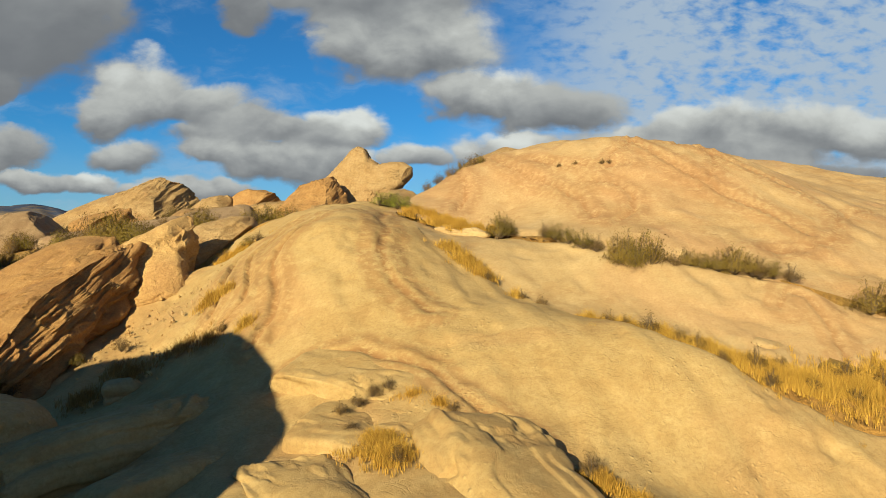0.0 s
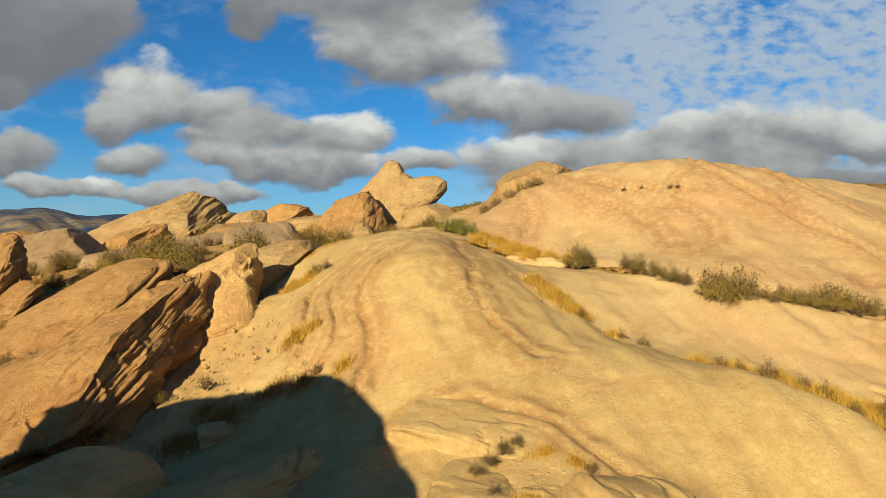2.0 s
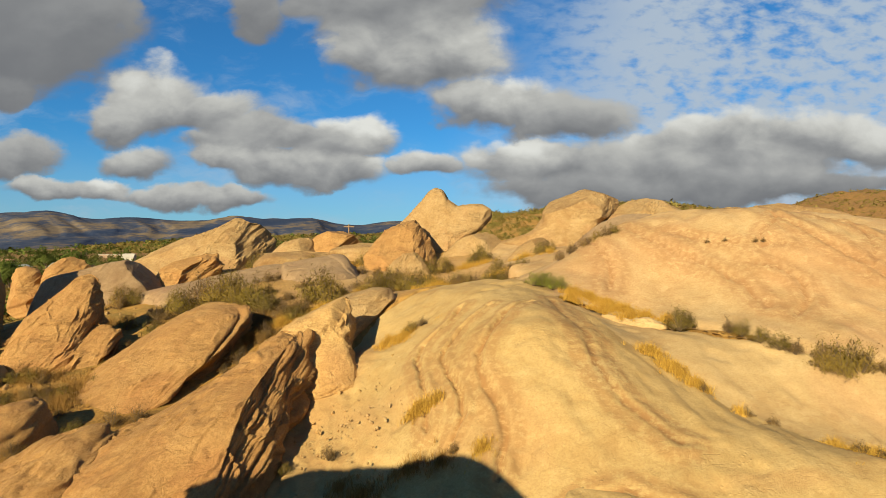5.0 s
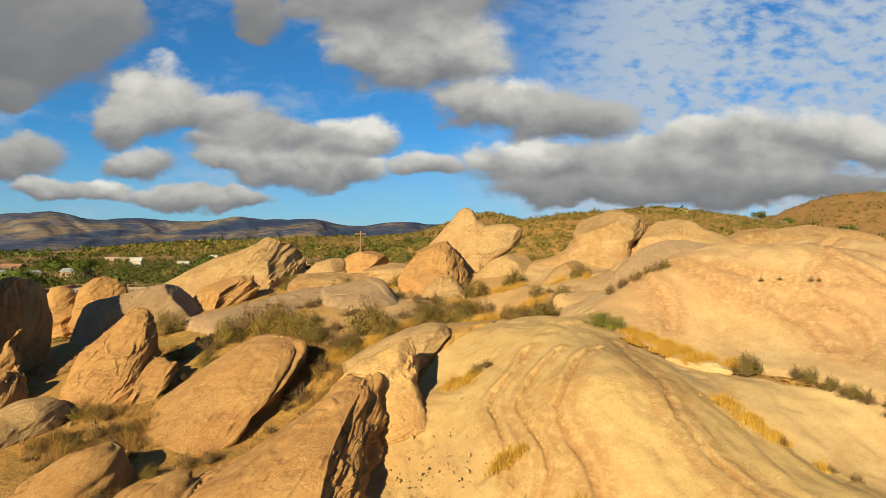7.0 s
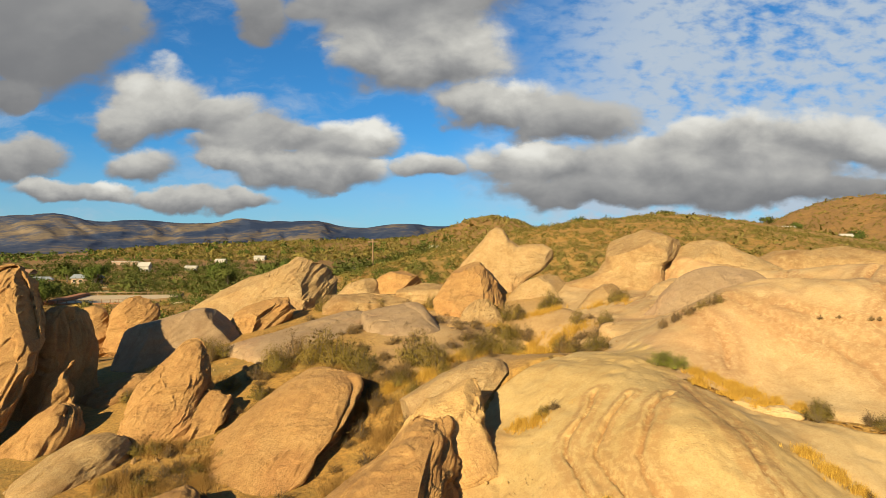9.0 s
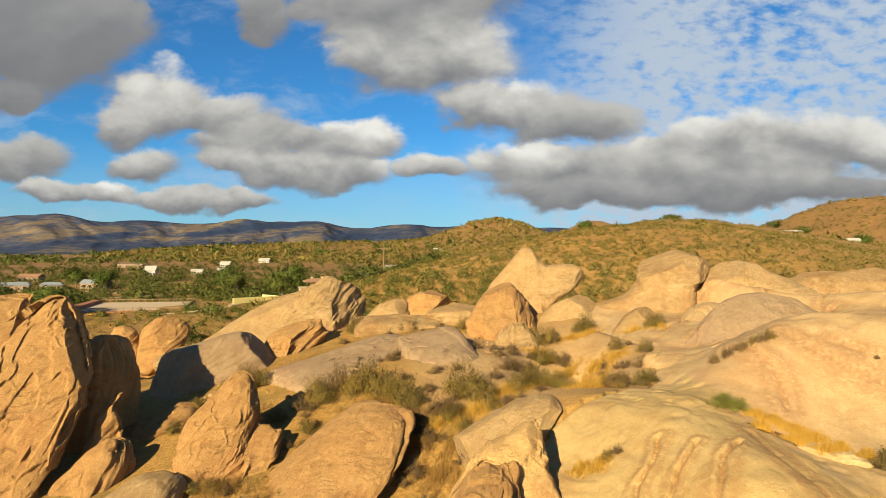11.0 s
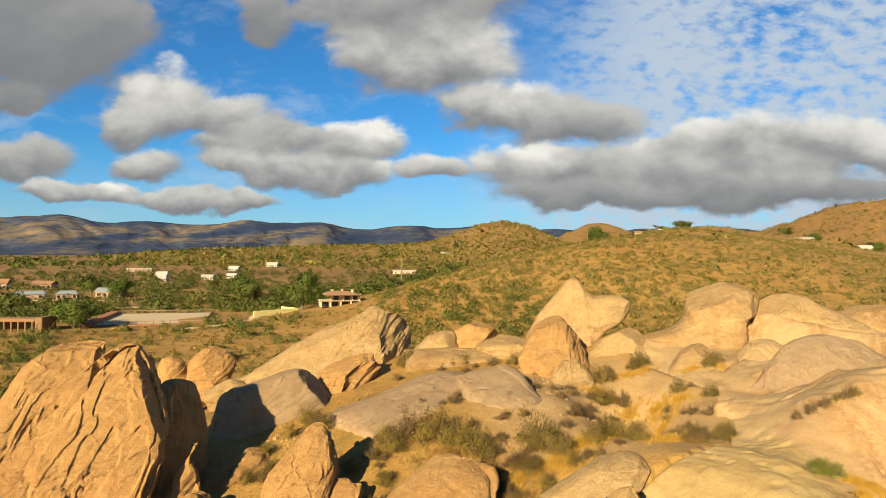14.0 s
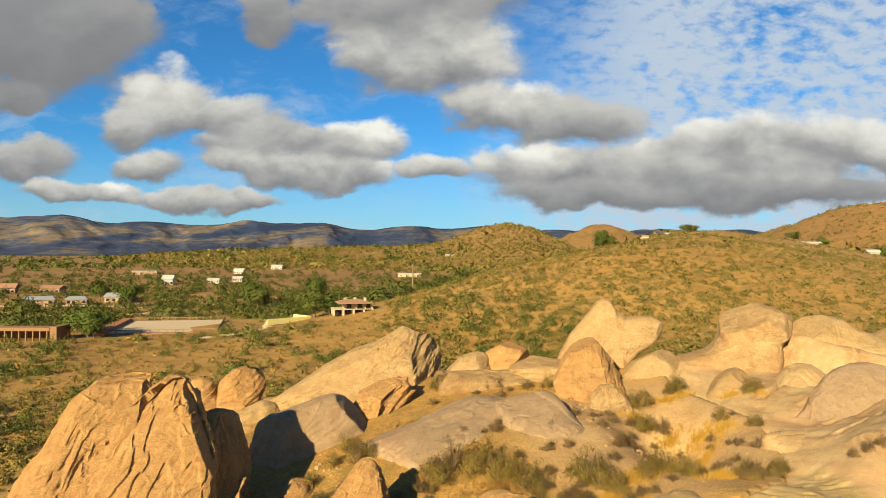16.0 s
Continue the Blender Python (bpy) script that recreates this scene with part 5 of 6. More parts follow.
for x, y, s in ((-11.4, 44.0, 0.9), (-9.2, 44.8, 1.0), (-7.6, 42.2, 1.0), (-6.4, 39.6, 1.0), (-5.2, 38.4, 0.9), (-8.4, 40.2, 1.1), (-11.2, 40.4, 0.9), (-11.9, 38.2, 1.1), (-12.8, 37.2, 0.9), (-14.9, 35.0, 1.2), (-15.4, 34.6, 1.4), (-16.4, 34.0, 1.3), (-14.6, 33.8, 1.3), (-15.8, 32.4, 1.2), (-16.7, 33.4, 1.2), (-12.2, 33.4, 1.0), (-10.9, 33.8, 0.9), (-6.0, 44.2, 0.9), (-4.6, 42.4, 0.9),
                (-10.2, 47.2, 0.9), (-11.6, 46.2, 0.8), (-3.0, 39.2, 1.2), (-2.2, 38.6, 1.1), (-3.6, 40.6, 1.0), (-1.6, 39.4, 0.9), (-13.8, 48.6, 0.8), (-16.8, 49.2, 0.8), (-6.6, 51.0, 0.9), (-19.8, 52.2, 0.8), (-8.0, 26.4, 0.7), (-7.6, 26.4, 0.6), (-25.0, 29.4, 1.0), (-23.0, 27.6, 1.0), (-22.2, 28.8, 0.9), (-17.0, 24.6, 0.8), (-24.4, 27.6, 1.0), (-25.8, 29.8, 1.2), (-23.4, 24.8, 1.2), (-21.0, 31.4, 1.3), (-20.0, 33.0, 1.3), (-22.4, 34.6, 1.4), (-28.6, 30.0, 1.1),
                (-29.6, 36.4, 1.4), (-28.0, 38.0, 1.4), (-23.4, 37.2, 1.4), (-11.6, 20.4, 0.6), (-12.6, 18.8, 0.6), (-24.6, 36.3, 1.4), (-30.4, 39.5, 1.4), (-29.4, 37.4, 1.3), (-30.5, 36.4, 1.2), (-18.6, 25.2, 1.0), (-19.4, 24.8, 1.0), (-20.4, 24.0, 0.9), (-27.9, 31.6, 1.3), (-26.8, 30.6, 1.3), (-23.5, 23.8, 1.2), (-24.7, 26.3, 1.3), (-21.8, 33.0, 1.3), (-17.6, 31.6, 1.2), (-18.6, 33.8, 1.4), (-16.9, 30.4, 1.1)):
    plant(random.choice(("dry", "dry2", "sage")), x, y, s, "dry brown shrub in sandy basin", "shrubs in the basin", 0.04, 0.85)
# low tufts all over the basin floor
count = 0
while count < 120:
    x, y = random.uniform(-24, 2), random.uniform(32, 55)
    if bare(np.array([x]), np.array([y]))[0] < 0.1 and fbm(np.array([x / 3]), np.array([y / 3]), 2.0, 2)[0] > -0.12:
        plant(random.choice(("dry", "dry2")), x, y, random.uniform(0.5, 1.05), "low dry tuft on sandy basin floor", "tufts on the basin floor", 0.02, random.uniform(0.6, 1.0))
        count += 1


for k in range(64):
    x, y = random.choice(((-15.2, 30.0), (-16.0, 32.6), (-14.4, 33.0), (-24.0, 27.4), (-25.6, 26.4), (-23.6, 24.6), (-22.4, 22.0), (-20.8, 33.6), (-26.4, 30.2), (-16.0, 27.0), (-13.0, 31.6)))
    x, y = x + random.gauss(0, 1.1), y + random.gauss(0, 1.0)
    plant(random.choice(("dry", "dry2", "sage2")), x, y, random.uniform(0.6, 1.3), "dry brown shrub among leaning slabs", "shrubs among the slabs", 0.04, random.uniform(0.6, 0.95))


def grass_patch(label, spots, blades, seed, tall=0.42, mat=STRAW):
    """One patch of dry grass: bent blades in tufts round the given spots (place and reach)."""
    gen = np.random.default_rng(seed)
    area = np.array([rx * ry for _, _, rx, ry in spots])
    pick = gen.choice(len(spots), size=blades // 14, p=area / area.sum())
    sp = np.array(spots)[pick]
    t, r = gen.uniform(0, 2 * math.pi, len(sp)), gen.normal(0, 0.62, len(sp))
    tx, ty = sp[:, 0] + r * np.cos(t) * sp[:, 2], sp[:, 1] + r * np.sin(t) * sp[:, 3]
    tuft = np.repeat(np.arange(len(sp)), 14)
    n = len(tuft)
    x, y = tx[tuft] + gen.normal(size=n) * 0.05, ty[tuft] + gen.normal(size=n) * 0.05
    z = land(x, y) - 0.06
    h = tall * gen.uniform(0.45, 1.15, n) * (0.45 + 0.9 * gen.uniform(size=len(sp)) * (1.15 - 0.6 * np.abs(r)))[tuft]
    lean = gen.normal(size=(n, 2)) * 0.30 * h[:, None]
    a = gen.uniform(0, math.pi, n)
    w = 0.0055
    base = np.stack([x, y, z], 1)
    side = np.stack([np.cos(a) * w, np.sin(a) * w, 0 * a], 1)
    mid = base + np.stack([lean[:, 0] * 0.35, lean[:, 1] * 0.35, h * 0.6], 1)
    tip = base + np.stack([lean[:, 0], lean[:, 1], h], 1)
    v = np.stack([base - side, base + side, mid + side * 0.7, mid - side * 0.7, tip + side * 0.12, tip - side * 0.12], 1).reshape(-1, 3)
    o = np.arange(n)[:, None] * 6
    q = np.concatenate([o + (0, 1, 2, 3), o + (3, 2, 4, 5)])
    ob = new("dry_grass", sheet_mesh("dry_grass", v, q))
    ob.data.materials.append(mat)
    return tagged(ob, label, "grass", kind="stuff")


grass_patch("golden dry grass filling the seam between rocks", [(5.0, 17.6, 0.8, 0.7), (5.8, 16.9, 0.9, 0.8), (6.7, 16.2, 1.1, 0.9), (7.8, 15.9, 1.2, 1.0), (8.9, 15.7, 1.3, 1.0), (10.2, 15.6, 1.4, 1.1), (11.6, 15.6, 1.4, 1.1), (13.2, 15.6, 1.6, 1.1)], 59400, 71, 0.34)
grass_patch("golden dry grass on the upper seam", [(0.3, 21.7, 0.5, 0.3), (0.8, 21.0, 0.5, 0.35), (1.3, 20.4, 0.4, 0.3), (4.1, 17.9, 0.4, 0.25), (2.2, 19.4, 0.25, 0.2)], 7020, 72, 0.30)
grass_patch("orange dry grass strip behind ridge", [(-1.1, 28.0, 0.5, 0.3), (-0.5, 27.7, 0.6, 0.35), (0.2, 27.3, 0.6, 0.35), (0.8, 26.8, 0.5, 0.3), (1.4, 26.1, 0.35, 0.3), (2.0, 25.4, 0.35, 0.3), (0.4, 26.6, 0.5, 0.2), (0.7, 25.7, 0.5, 0.3), (-0.2, 26.3, 0.5, 0.3), (-1.4, 26.9, 0.4, 0.25)], 16500, 73, 0.35)
grass_patch("tuft of golden dry grass in foreground hollow", [(-1.2, 12.0, 0.55, 0.45), (-0.9, 11.5, 0.4, 0.4)], 9000, 74, 0.22)
grass_patch("golden dry grass below foreground ledge", [(-0.6, 13.8, 0.4, 0.15), (-0.1, 13.5, 0.35, 0.15), (2.9, 11.5, 0.4, 0.35), (3.4, 10.9, 0.4, 0.3)], 5670, 75, 0.24)
grass_patch("small tuft of golden grass on ridge flank", [(-7.4, 20.4, 0.5, 0.22), (-6.9, 20.3, 0.3, 0.2)], 2160, 76, 0.34)
grass_patch("small tuft of golden grass at edge of shade", [(-5.5, 17.9, 0.35, 0.25)], 1215, 77, 0.30)
grass_patch("golden dry grass across the basin floor", [(-6.2, 45.6, 1.3, 1.0), (-4.8, 44.2, 1.6, 1.1), (-3.6, 43.4, 1.3, 0.9), (-5.2, 42.2, 1.4, 0.8), (-5.4, 49.6, 1.6, 0.6), (-3.9, 50.0, 1.0, 0.5), (-8.2, 47.6, 1.1, 0.8), (-9.6, 37.0, 1.3, 0.9), (-11.4, 35.6, 1.4, 0.9), (-13.2, 34.0, 1.4, 0.9), (-15.2, 33.4, 1.3, 0.9), (-7.6, 40.6, 1.0, 0.7), (-14.5, 52.4, 1.4, 0.6), (-1.0, 48.0, 0.9, 0.5), (0.6, 47.0, 0.7, 0.5), (-7.0, 34.6, 1.4, 0.7), (-12.0, 32.8, 1.2, 0.7)], 32400, 78, 0.46)
grass_patch("dry grass in pocket behind conglomerate slab", [(-8.3, 26.3, 0.7, 0.4), (-9.0, 26.7, 0.5, 0.4)], 2430, 79, 0.3)
grass_patch("dry golden grass between leaning slabs", [(-25.4, 30.0, 1.6, 1.1), (-23.2, 28.4, 1.4, 1.4), (-22.6, 26.6, 1.2, 1.2), (-24.6, 26.0, 1.6, 1.1), (-16.6, 26.0, 1.0, 1.4), (-19.0, 36.4, 2.2, 1.0), (-24.6, 46.0, 1.4, 1.0), (-21.5, 31.0, 1.4, 1.0), (-28.5, 29.5, 1.4, 1.0), (-27.0, 37.5, 1.6, 1.1), (-16.4, 32.0, 1.4, 1.2), (-23.4, 24.4, 1.2, 0.9), (-27.6, 31.6, 1.2, 0.9), (-20.6, 33.4, 1.5, 1.0), (-15.0, 29.6, 1.2, 1.4), (-14.2, 31.4, 1.4, 1.0), (-16.6, 34.4, 1.6, 0.9), (-26.0, 27.0, 1.4, 1.2), (-22.4, 22.6, 1.4, 1.2), (-20.6, 20.6, 1.2, 1.0)], 43200, 80, 0.5, RUST)


grass_patch("rusty dry grass along the edge of the shaded hollow", [(-8.9, 18.3, 0.9, 0.35), (-7.6, 18.5, 0.8, 0.3), (-6.7, 18.2, 0.6, 0.3), (-9.8, 17.6, 0.7, 0.5), (-9.6, 18.9, 0.5, 0.3)], 5200, 81, 0.30, RUST)


def loose_stones(label, spots, n, seed, mat, size=0.10):
    """Small broken stones strewn at the feet of the rocks."""
    gen = np.random.default_rng(seed)
    base, quads = cube_sphere(2)
    V, Q = [], []
    pick = np.array(spots)[gen.integers(0, len(spots), n)]
    x = pick[:, 0] + gen.normal(size=n) * pick[:, 2]
    y = pick[:, 1] + gen.normal(size=n) * pick[:, 3]
    z = land(x, y)
    s = size * gen.lognormal(0, 0.5, n)
    for k in range(n):
        turn = np.array(Euler(gen.uniform(0, 6, 3)).to_matrix())
        shape = base * (1 + 0.35 * gen.uniform(-1, 1, (len(base), 1))) * (s[k] * gen.uniform((0.8, 0.6, 0.45), (1.3, 1.0, 0.8)))
        V.append(shape @ turn.T + (x[k], y[k], z[k] - 0.1 * s[k]))
        Q.append(quads + k * len(base))
    ob = new("loose_stones", sheet_mesh("loose_stones", np.concatenate(V), np.concatenate(Q), False))
    ob.data.materials.append(mat)
    return tagged(ob, label, "stones", kind="stuff")


loose_stones("small pale stones strewn over ridge flank", [(-10.2, 23.2, 0.8, 1.6), (-11.0, 22.0, 0.6, 1.2), (-8.4, 18.4, 0.9, 0.6), (-11.6, 24.6, 0.5, 0.8)], 120, 5, BARE, 0.035)
loose_stones("small stones strewn over the basin floor", [(-10.5, 45.0, 2.2, 2.4), (-12.0, 48.5, 2.0, 1.6), (-9.0, 40.0, 2.2, 1.8), (-6.0, 37.6, 2.0, 1.2), (-16.5, 36.0, 2.0, 1.2), (-24.0, 28.5, 1.6, 1.6), (-29.5, 40.5, 2.0, 1.6)], 420, 6, SAND, 0.09)


loose_stones("pale gravel weathered out of the ridge", [(-8.9, 22.8, 0.6, 1.3), (-9.7, 21.0, 0.6, 1.2)], 140, 8, APRON, 0.022)


def scrub_field(label, n, seed, area, size, keep, mat=SCRUB, leaves=16, name="desert_scrub"):
    """Far scrub: many low bushes of pointed leaves over the open land."""
    gen = np.random.default_rng(seed)
    (a0, a1), (r0, r1) = area
    az, r = np.radians(gen.uniform(a0, a1, 4 * n)), np.exp(gen.uniform(math.log(r0), math.log(r1), 4 * n))
    x, y = -12 + r * np.sin(az), r * np.cos(az)
    ok = keep(x, y, gen)
    x, y = x[ok][:n], y[ok][:n]
    k = len(x)
    s = size * gen.lognormal(0, 0.35, k)
    z = land(x, y)
    off = gen.normal(size=(k, leaves, 3))
    off /= np.linalg.norm(off, axis=2, keepdims=True)
    off *= gen.uniform(0.25, 1.0, (k, leaves, 1)) ** 0.5 * (1 + 0.18 * np.sin(3 * off[..., :1] + 7 * off[..., 1:2] + gen.uniform(0, 6, (k, 1, 1))))
    off[..., 2] = np.abs(off[..., 2])
    c = np.stack([x, y, z], 1)[:, None] + off * s[:, None, None] * (0.72, 0.72, 0.85)
    v, q, nor = cards(c.reshape(-1, 3), np.repeat(s * 1.25 / math.sqrt(leaves), leaves), gen, (off + (0, 0, 0.25)).reshape(-1, 3), 0.3, 1.5)
    ob = new(name, sheet_mesh(name, v, q, True, nor))
    ob.data.materials.append(mat)
    return tagged(ob, label, "scrub", kind="stuff")


def open_land(x, y):
    """Off the rocks, the arena and the yards."""
    rocks = ((x > -46) & (x < 22) & (y < 66)) | (y < 30)
    arena = (np.abs((x + 91) * 0.93 - (y - 152) * 0.0) < 19) & (np.abs(y - 152) < 18)
    yard = (np.hypot(x + 46, y - 146) < 8) | ((x < -96) & (x > -122) & (np.abs(y - 127) < 8)) | ((np.abs(x + 60) < 7) & (np.abs(y - 147) < 6))
    return ~(rocks | arena | yard)


scrub_field("low olive scrub dotting the valley floor", 1250, 91, ((-46, 12), (62, 260)), 0.85, lambda x, y, g: open_land(x, y) & (fbm(x / 22, y / 22, 5.0, 3) + 0.25 * g.uniform(-1, 1, len(x)) > 0.05), leaves=170)
scrub_field("olive scrub covering the hillside", 11500, 92, ((-10, 46), (70, 420)), 0.74, lambda x, y, g: open_land(x, y) & (fbm(x / 30, y / 30, 9.0, 3) + 0.4 * g.uniform(-1, 1, len(x)) > -0.24), leaves=60)
scrub_field("small brown scrub on hills and flats", 5000, 93, ((-48, 48), (64, 600)), 0.55, lambda x, y, g: open_land(x, y), SCRUB, 30)
scrub_field("low mounds of golden dry grass on the valley floor", 3600, 98, ((-48, 16), (60, 230)), 0.48, lambda x, y, g: open_land(x, y) & (fbm(x / 17, y / 17, 33.0, 3) + 0.3 * g.uniform(-1, 1, len(x)) > -0.1), HAY, 30, "dry_grass")
scrub_field("scrub on the far hills", 30000, 94, ((-30, 46), (380, 1650)), 2.0, lambda x, y, g: land(x, y) > 3, leaves=16)


scrub_field("large olive bushes on the near valley floor", 230, 97, ((-46, 6), (70, 150)), 1.6, lambda x, y, g: open_land(x, y) & (fbm(x / 14, y / 14, 25.0, 3) + 0.2 * g.uniform(-1, 1, len(x)) > 0.05), WOOD_LEAF, 420)


def wood_keep(x, y, g):
    clump = fbm(x / 55, y / 55, 14.0, 3) + 0.22 * g.uniform(-1, 1, len(x))
    az = np.degrees(np.arctan2(x + 21, y))
    return open_land(x, y) & (clump > -0.10 + 0.004 * np.maximum(az + 6, 0) * 5) & (land(x, y) < 9)


scrub_field("green trees scattered among the valley houses", 2000, 95, ((-46, 7), (165, 720)), 2.4, wood_keep, WOOD_LEAF, 160, "woodland")


scrub_field("far green trees along the valley", 1200, 96, ((-48, 8), (560, 2000)), 4.2, lambda x, y, g: (fbm(x / 160, y / 160, 17.0, 3) + 0.3 * g.uniform(-1, 1, len(x)) > -0.02) & (land(x, y) < 24), WOOD_LEAF, 40, "woodland")


def tree(label, x, y, tall, wide, seed, mat=WOOD_LEAF):
    gen = np.random.default_rng(seed)
    z = ground_at(x, y)
    root = new("tree")
    root.location = (x, y, z)
    limbs, tips = [[(0, 0, -0.3), (0.05, 0, tall * 0.25), (0.0, 0.1, tall * 0.5)]], []
    for k in range(11):
        t = gen.uniform(0, 2 * math.pi)
        end = np.array([math.cos(t) * wide * gen.uniform(0.3, 0.8), math.sin(t) * wide * gen.uniform(0.3, 0.8), tall * gen.uniform(0.45, 0.92)])
        limbs.append([(0, 0, tall * gen.uniform(0.2, 0.4)), end * (0.5, 0.5, 0.8), end])
        tips += [end, end * (0.7, 0.7, 0.9)]
    v, q = tubes(limbs, 0.05 * tall, 0.012 * tall, 6)
    trunk = new("trunk", sheet_mesh("trunk", v, q))
    trunk.data.materials.append(BARK)
    trunk.parent = root
    tips = np.array(tips)
    c = tips[gen.integers(0, len(tips), 2600)] + gen.normal(size=(2600, 3)) * (wide * 0.24, wide * 0.24, tall * 0.10)
    c[:, 2] = np.maximum(c[:, 2], tall * 0.08)
    v, q, nor = cards(c, 0.05 * tall, gen, c - (0, 0, 0.45 * tall))
    crown = new("crown", sheet_mesh("crown", v, q, True, nor))
    crown.data.materials.append(mat)
    crown.parent = root
    return tagged(root, label, "tree", "valley trees")


for x, y, tall, wide, seed in ((-55.6, 151, 6.0, 3.0, 1), (-52.4, 153, 4.8, 2.4, 2), (-98.0, 130.5, 5.6, 4.0, 3), (-101.5, 134, 5.0, 3.6, 4), (-95.5, 128.5, 4.2, 2.8, 5), (-128, 205, 6.5, 4.0, 6), (-85, 205, 6.5, 4.4, 7), (-150, 226, 7.0, 4.6, 8), (-92, 214, 7.5, 4.6, 9), (-74, 232, 8.0, 5.0, 10)):
    tree("round green tree beside valley houses", x, y, tall, wide, seed)
for x, y, tall, wide, seed in ((57, 362, 10.5, 4.6, 11), (62, 364, 7.0, 4.0, 12), (100, 352, 4.5, 3.4, 13), (106, 356, 4.0, 3.0, 14), (192, 331, 6.5, 4.6, 15), (144, 326, 4.6, 3.4, 16), (161, 329, 4.8, 3.6, 17)):
    tree("green tree on the hill crest", x, y, tall, wide, seed)


# ---- dirt roads in the valley ----
DUST = material("pale dust of dirt roads", plain_look((0.50, 0.37, 0.20), 0.15, 0.5), 0.98, (0.4, 0.05))


def dirt_road(label, line, wide):
    """A worn dirt road that lies on the land."""
    pts = []
    for (ax, ay), (bx, by) in zip(line, line[1:]):
        n = max(2, int(math.hypot(bx - ax, by - ay) / 1.5))
        pts += [(ax + (bx - ax) * k / n, ay + (by - ay) * k / n) for k in range(n)]
    p = np.array(pts + [line[-1]])
    d = np.gradient(p, axis=0)
    d /= np.linalg.norm(d, axis=1, keepdims=True)
    side = np.stack([-d[:, 1], d[:, 0]], 1)
    across = np.linspace(-1, 1, 7)
    w = wide * (0.5 + 0.25 * fbm(p[:, 0] / 7, p[:, 1] / 7, 40.0, 3))
    xy = p[:, None] + side[:, None] * (across[None, :, None] * w[:, None, None])
    z = land(xy[..., 0], xy[..., 1]) + 0.16 * (1 - 1.4 * across[None] ** 4)
    v = np.concatenate([xy, z[..., None]], 2).reshape(-1, 3)
    ob = new("road", sheet_mesh("road", v, grid_quads(len(p), 7)[:, ::-1]))
    ob.data.materials.append(DUST)
    tagged(ob, label, "road", kind="structure")


dirt_road("pale dirt road crossing the valley floor", [(-175, 160), (-145, 169.6), (-131.8, 178.2), (-116.3, 185.8), (-105.5, 196)], 4.0)
dirt_road("pale dirt track running past the arena", [(-185, 192), (-165.5, 197.5), (-140.6, 206), (-122, 203)], 3.2)
dirt_road("pale dirt drive leading up to the villa", [(-74, 126), (-67, 132), (-63.5, 139), (-66, 150), (-71, 166)], 2.6)

# ---- buildings and works in the valley ----
CREAM = material("cream stucco", plain_look((0.47, 0.36, 0.22), 0.1, 2.0), 0.9, (0.3, 0.01))
WHITE = material("white painted wall", plain_look((0.42, 0.38, 0.32), 0.06, 2.0), 0.8, (0.2, 0.01))
PINK = material("pinkish stucco", plain_look((0.36, 0.24, 0.16), 0.1, 2.0), 0.9, (0.3, 0.01))
TILE = material("orange clay roof tiles", plain_look((0.30, 0.16, 0.085), 0.25, 3.0), 0.85, (0.6, 0.05))
SLATE = material("grey roofing", plain_look((0.24, 0.25, 0.25), 0.15, 3.0), 0.7, (0.5, 0.03))
PALE_ROOF = material("pale metal roof", plain_look((0.40, 0.36, 0.30), 0.1, 3.0), 0.6, (0.3, 0.02))
GLASS = material("dark window glass", plain_look((0.02, 0.022, 0.025), 0.1, 1.0), 0.15, None, 0.5)
ADOBE = material("brown adobe", plain_look((0.22, 0.12, 0.058), 0.2, 2.0), 0.95, (0.6, 0.04))
TIMBER = material("weathered timber", plain_look((0.22, 0.135, 0.075), 0.3, 5.0), 0.9, (0.6, 0.02))
ARENA_SAND = material("pale arena sand", plain_look((0.46, 0.34, 0.205), 0.08, 0.6), 0.95, (0.4, 0.05))
RED_BANK = material("red earth bank", plain_look((0.30, 0.125, 0.055), 0.25, 0.8), 0.95, (0.6, 0.1))
YELLOW_WALL = material("pale yellow wall", plain_look((0.62, 0.52, 0.20), 0.1, 1.0), 0.9, (0.2, 0.01))


def box(bm, x0, x1, y0, y1, z0, z1, bevel=0.0):
    made = bmesh.ops.create_cube(bm, size=1.0)["verts"]
    for v in made:
        v.co = (x0 + (v.co.x + 0.5) * (x1 - x0), y0 + (v.co.y + 0.5) * (y1 - y0), z0 + (v.co.z + 0.5) * (z1 - z0))
    if bevel:
        bmesh.ops.bevel(bm, geom=list({e for v in made for e in v.link_edges}), offset=bevel, segments=1, affect="EDGES")


def boxed(*sizes, bevel=0.03):
    bm = bmesh.new()
    box(bm, *sizes, bevel)
    return bm


def gable(w, d, z0, rise, over=0.5, hip=0.0):
    """A roof over w by d with its ridge along x; hip: how far its ends slope in. It has thickness."""
    bm = bmesh.new()
    W2, D2, h = w / 2 + over, d / 2 + over, hip
    rows = []
    for dz in (0.0, 0.22):
        rows.append([bm.verts.new(p) for p in ((-W2, -D2, z0 + dz), (W2, -D2, z0 + dz), (W2, D2, z0 + dz), (-W2, D2, z0 + dz), (-W2 + h, 0, z0 + rise + dz), (W2 - h, 0, z0 + rise + dz))])
    for n, r in enumerate(rows):
        fs = [(0, 1, 5, 4), (2, 3, 4, 5)] + ([(1, 2, 5), (3, 0, 4)] if hip or n == 0 else [(1, 2, 5), (3, 0, 4)])
        for f in fs:
            bm.faces.new([r[i] for i in (f if n else f[::-1])])
    for i, j in ((0, 1), (1, 2), (2, 3), (3, 0)):
        bm.faces.new([rows[0][i], rows[0][j], rows[1][j], rows[1][i]])
    return bm


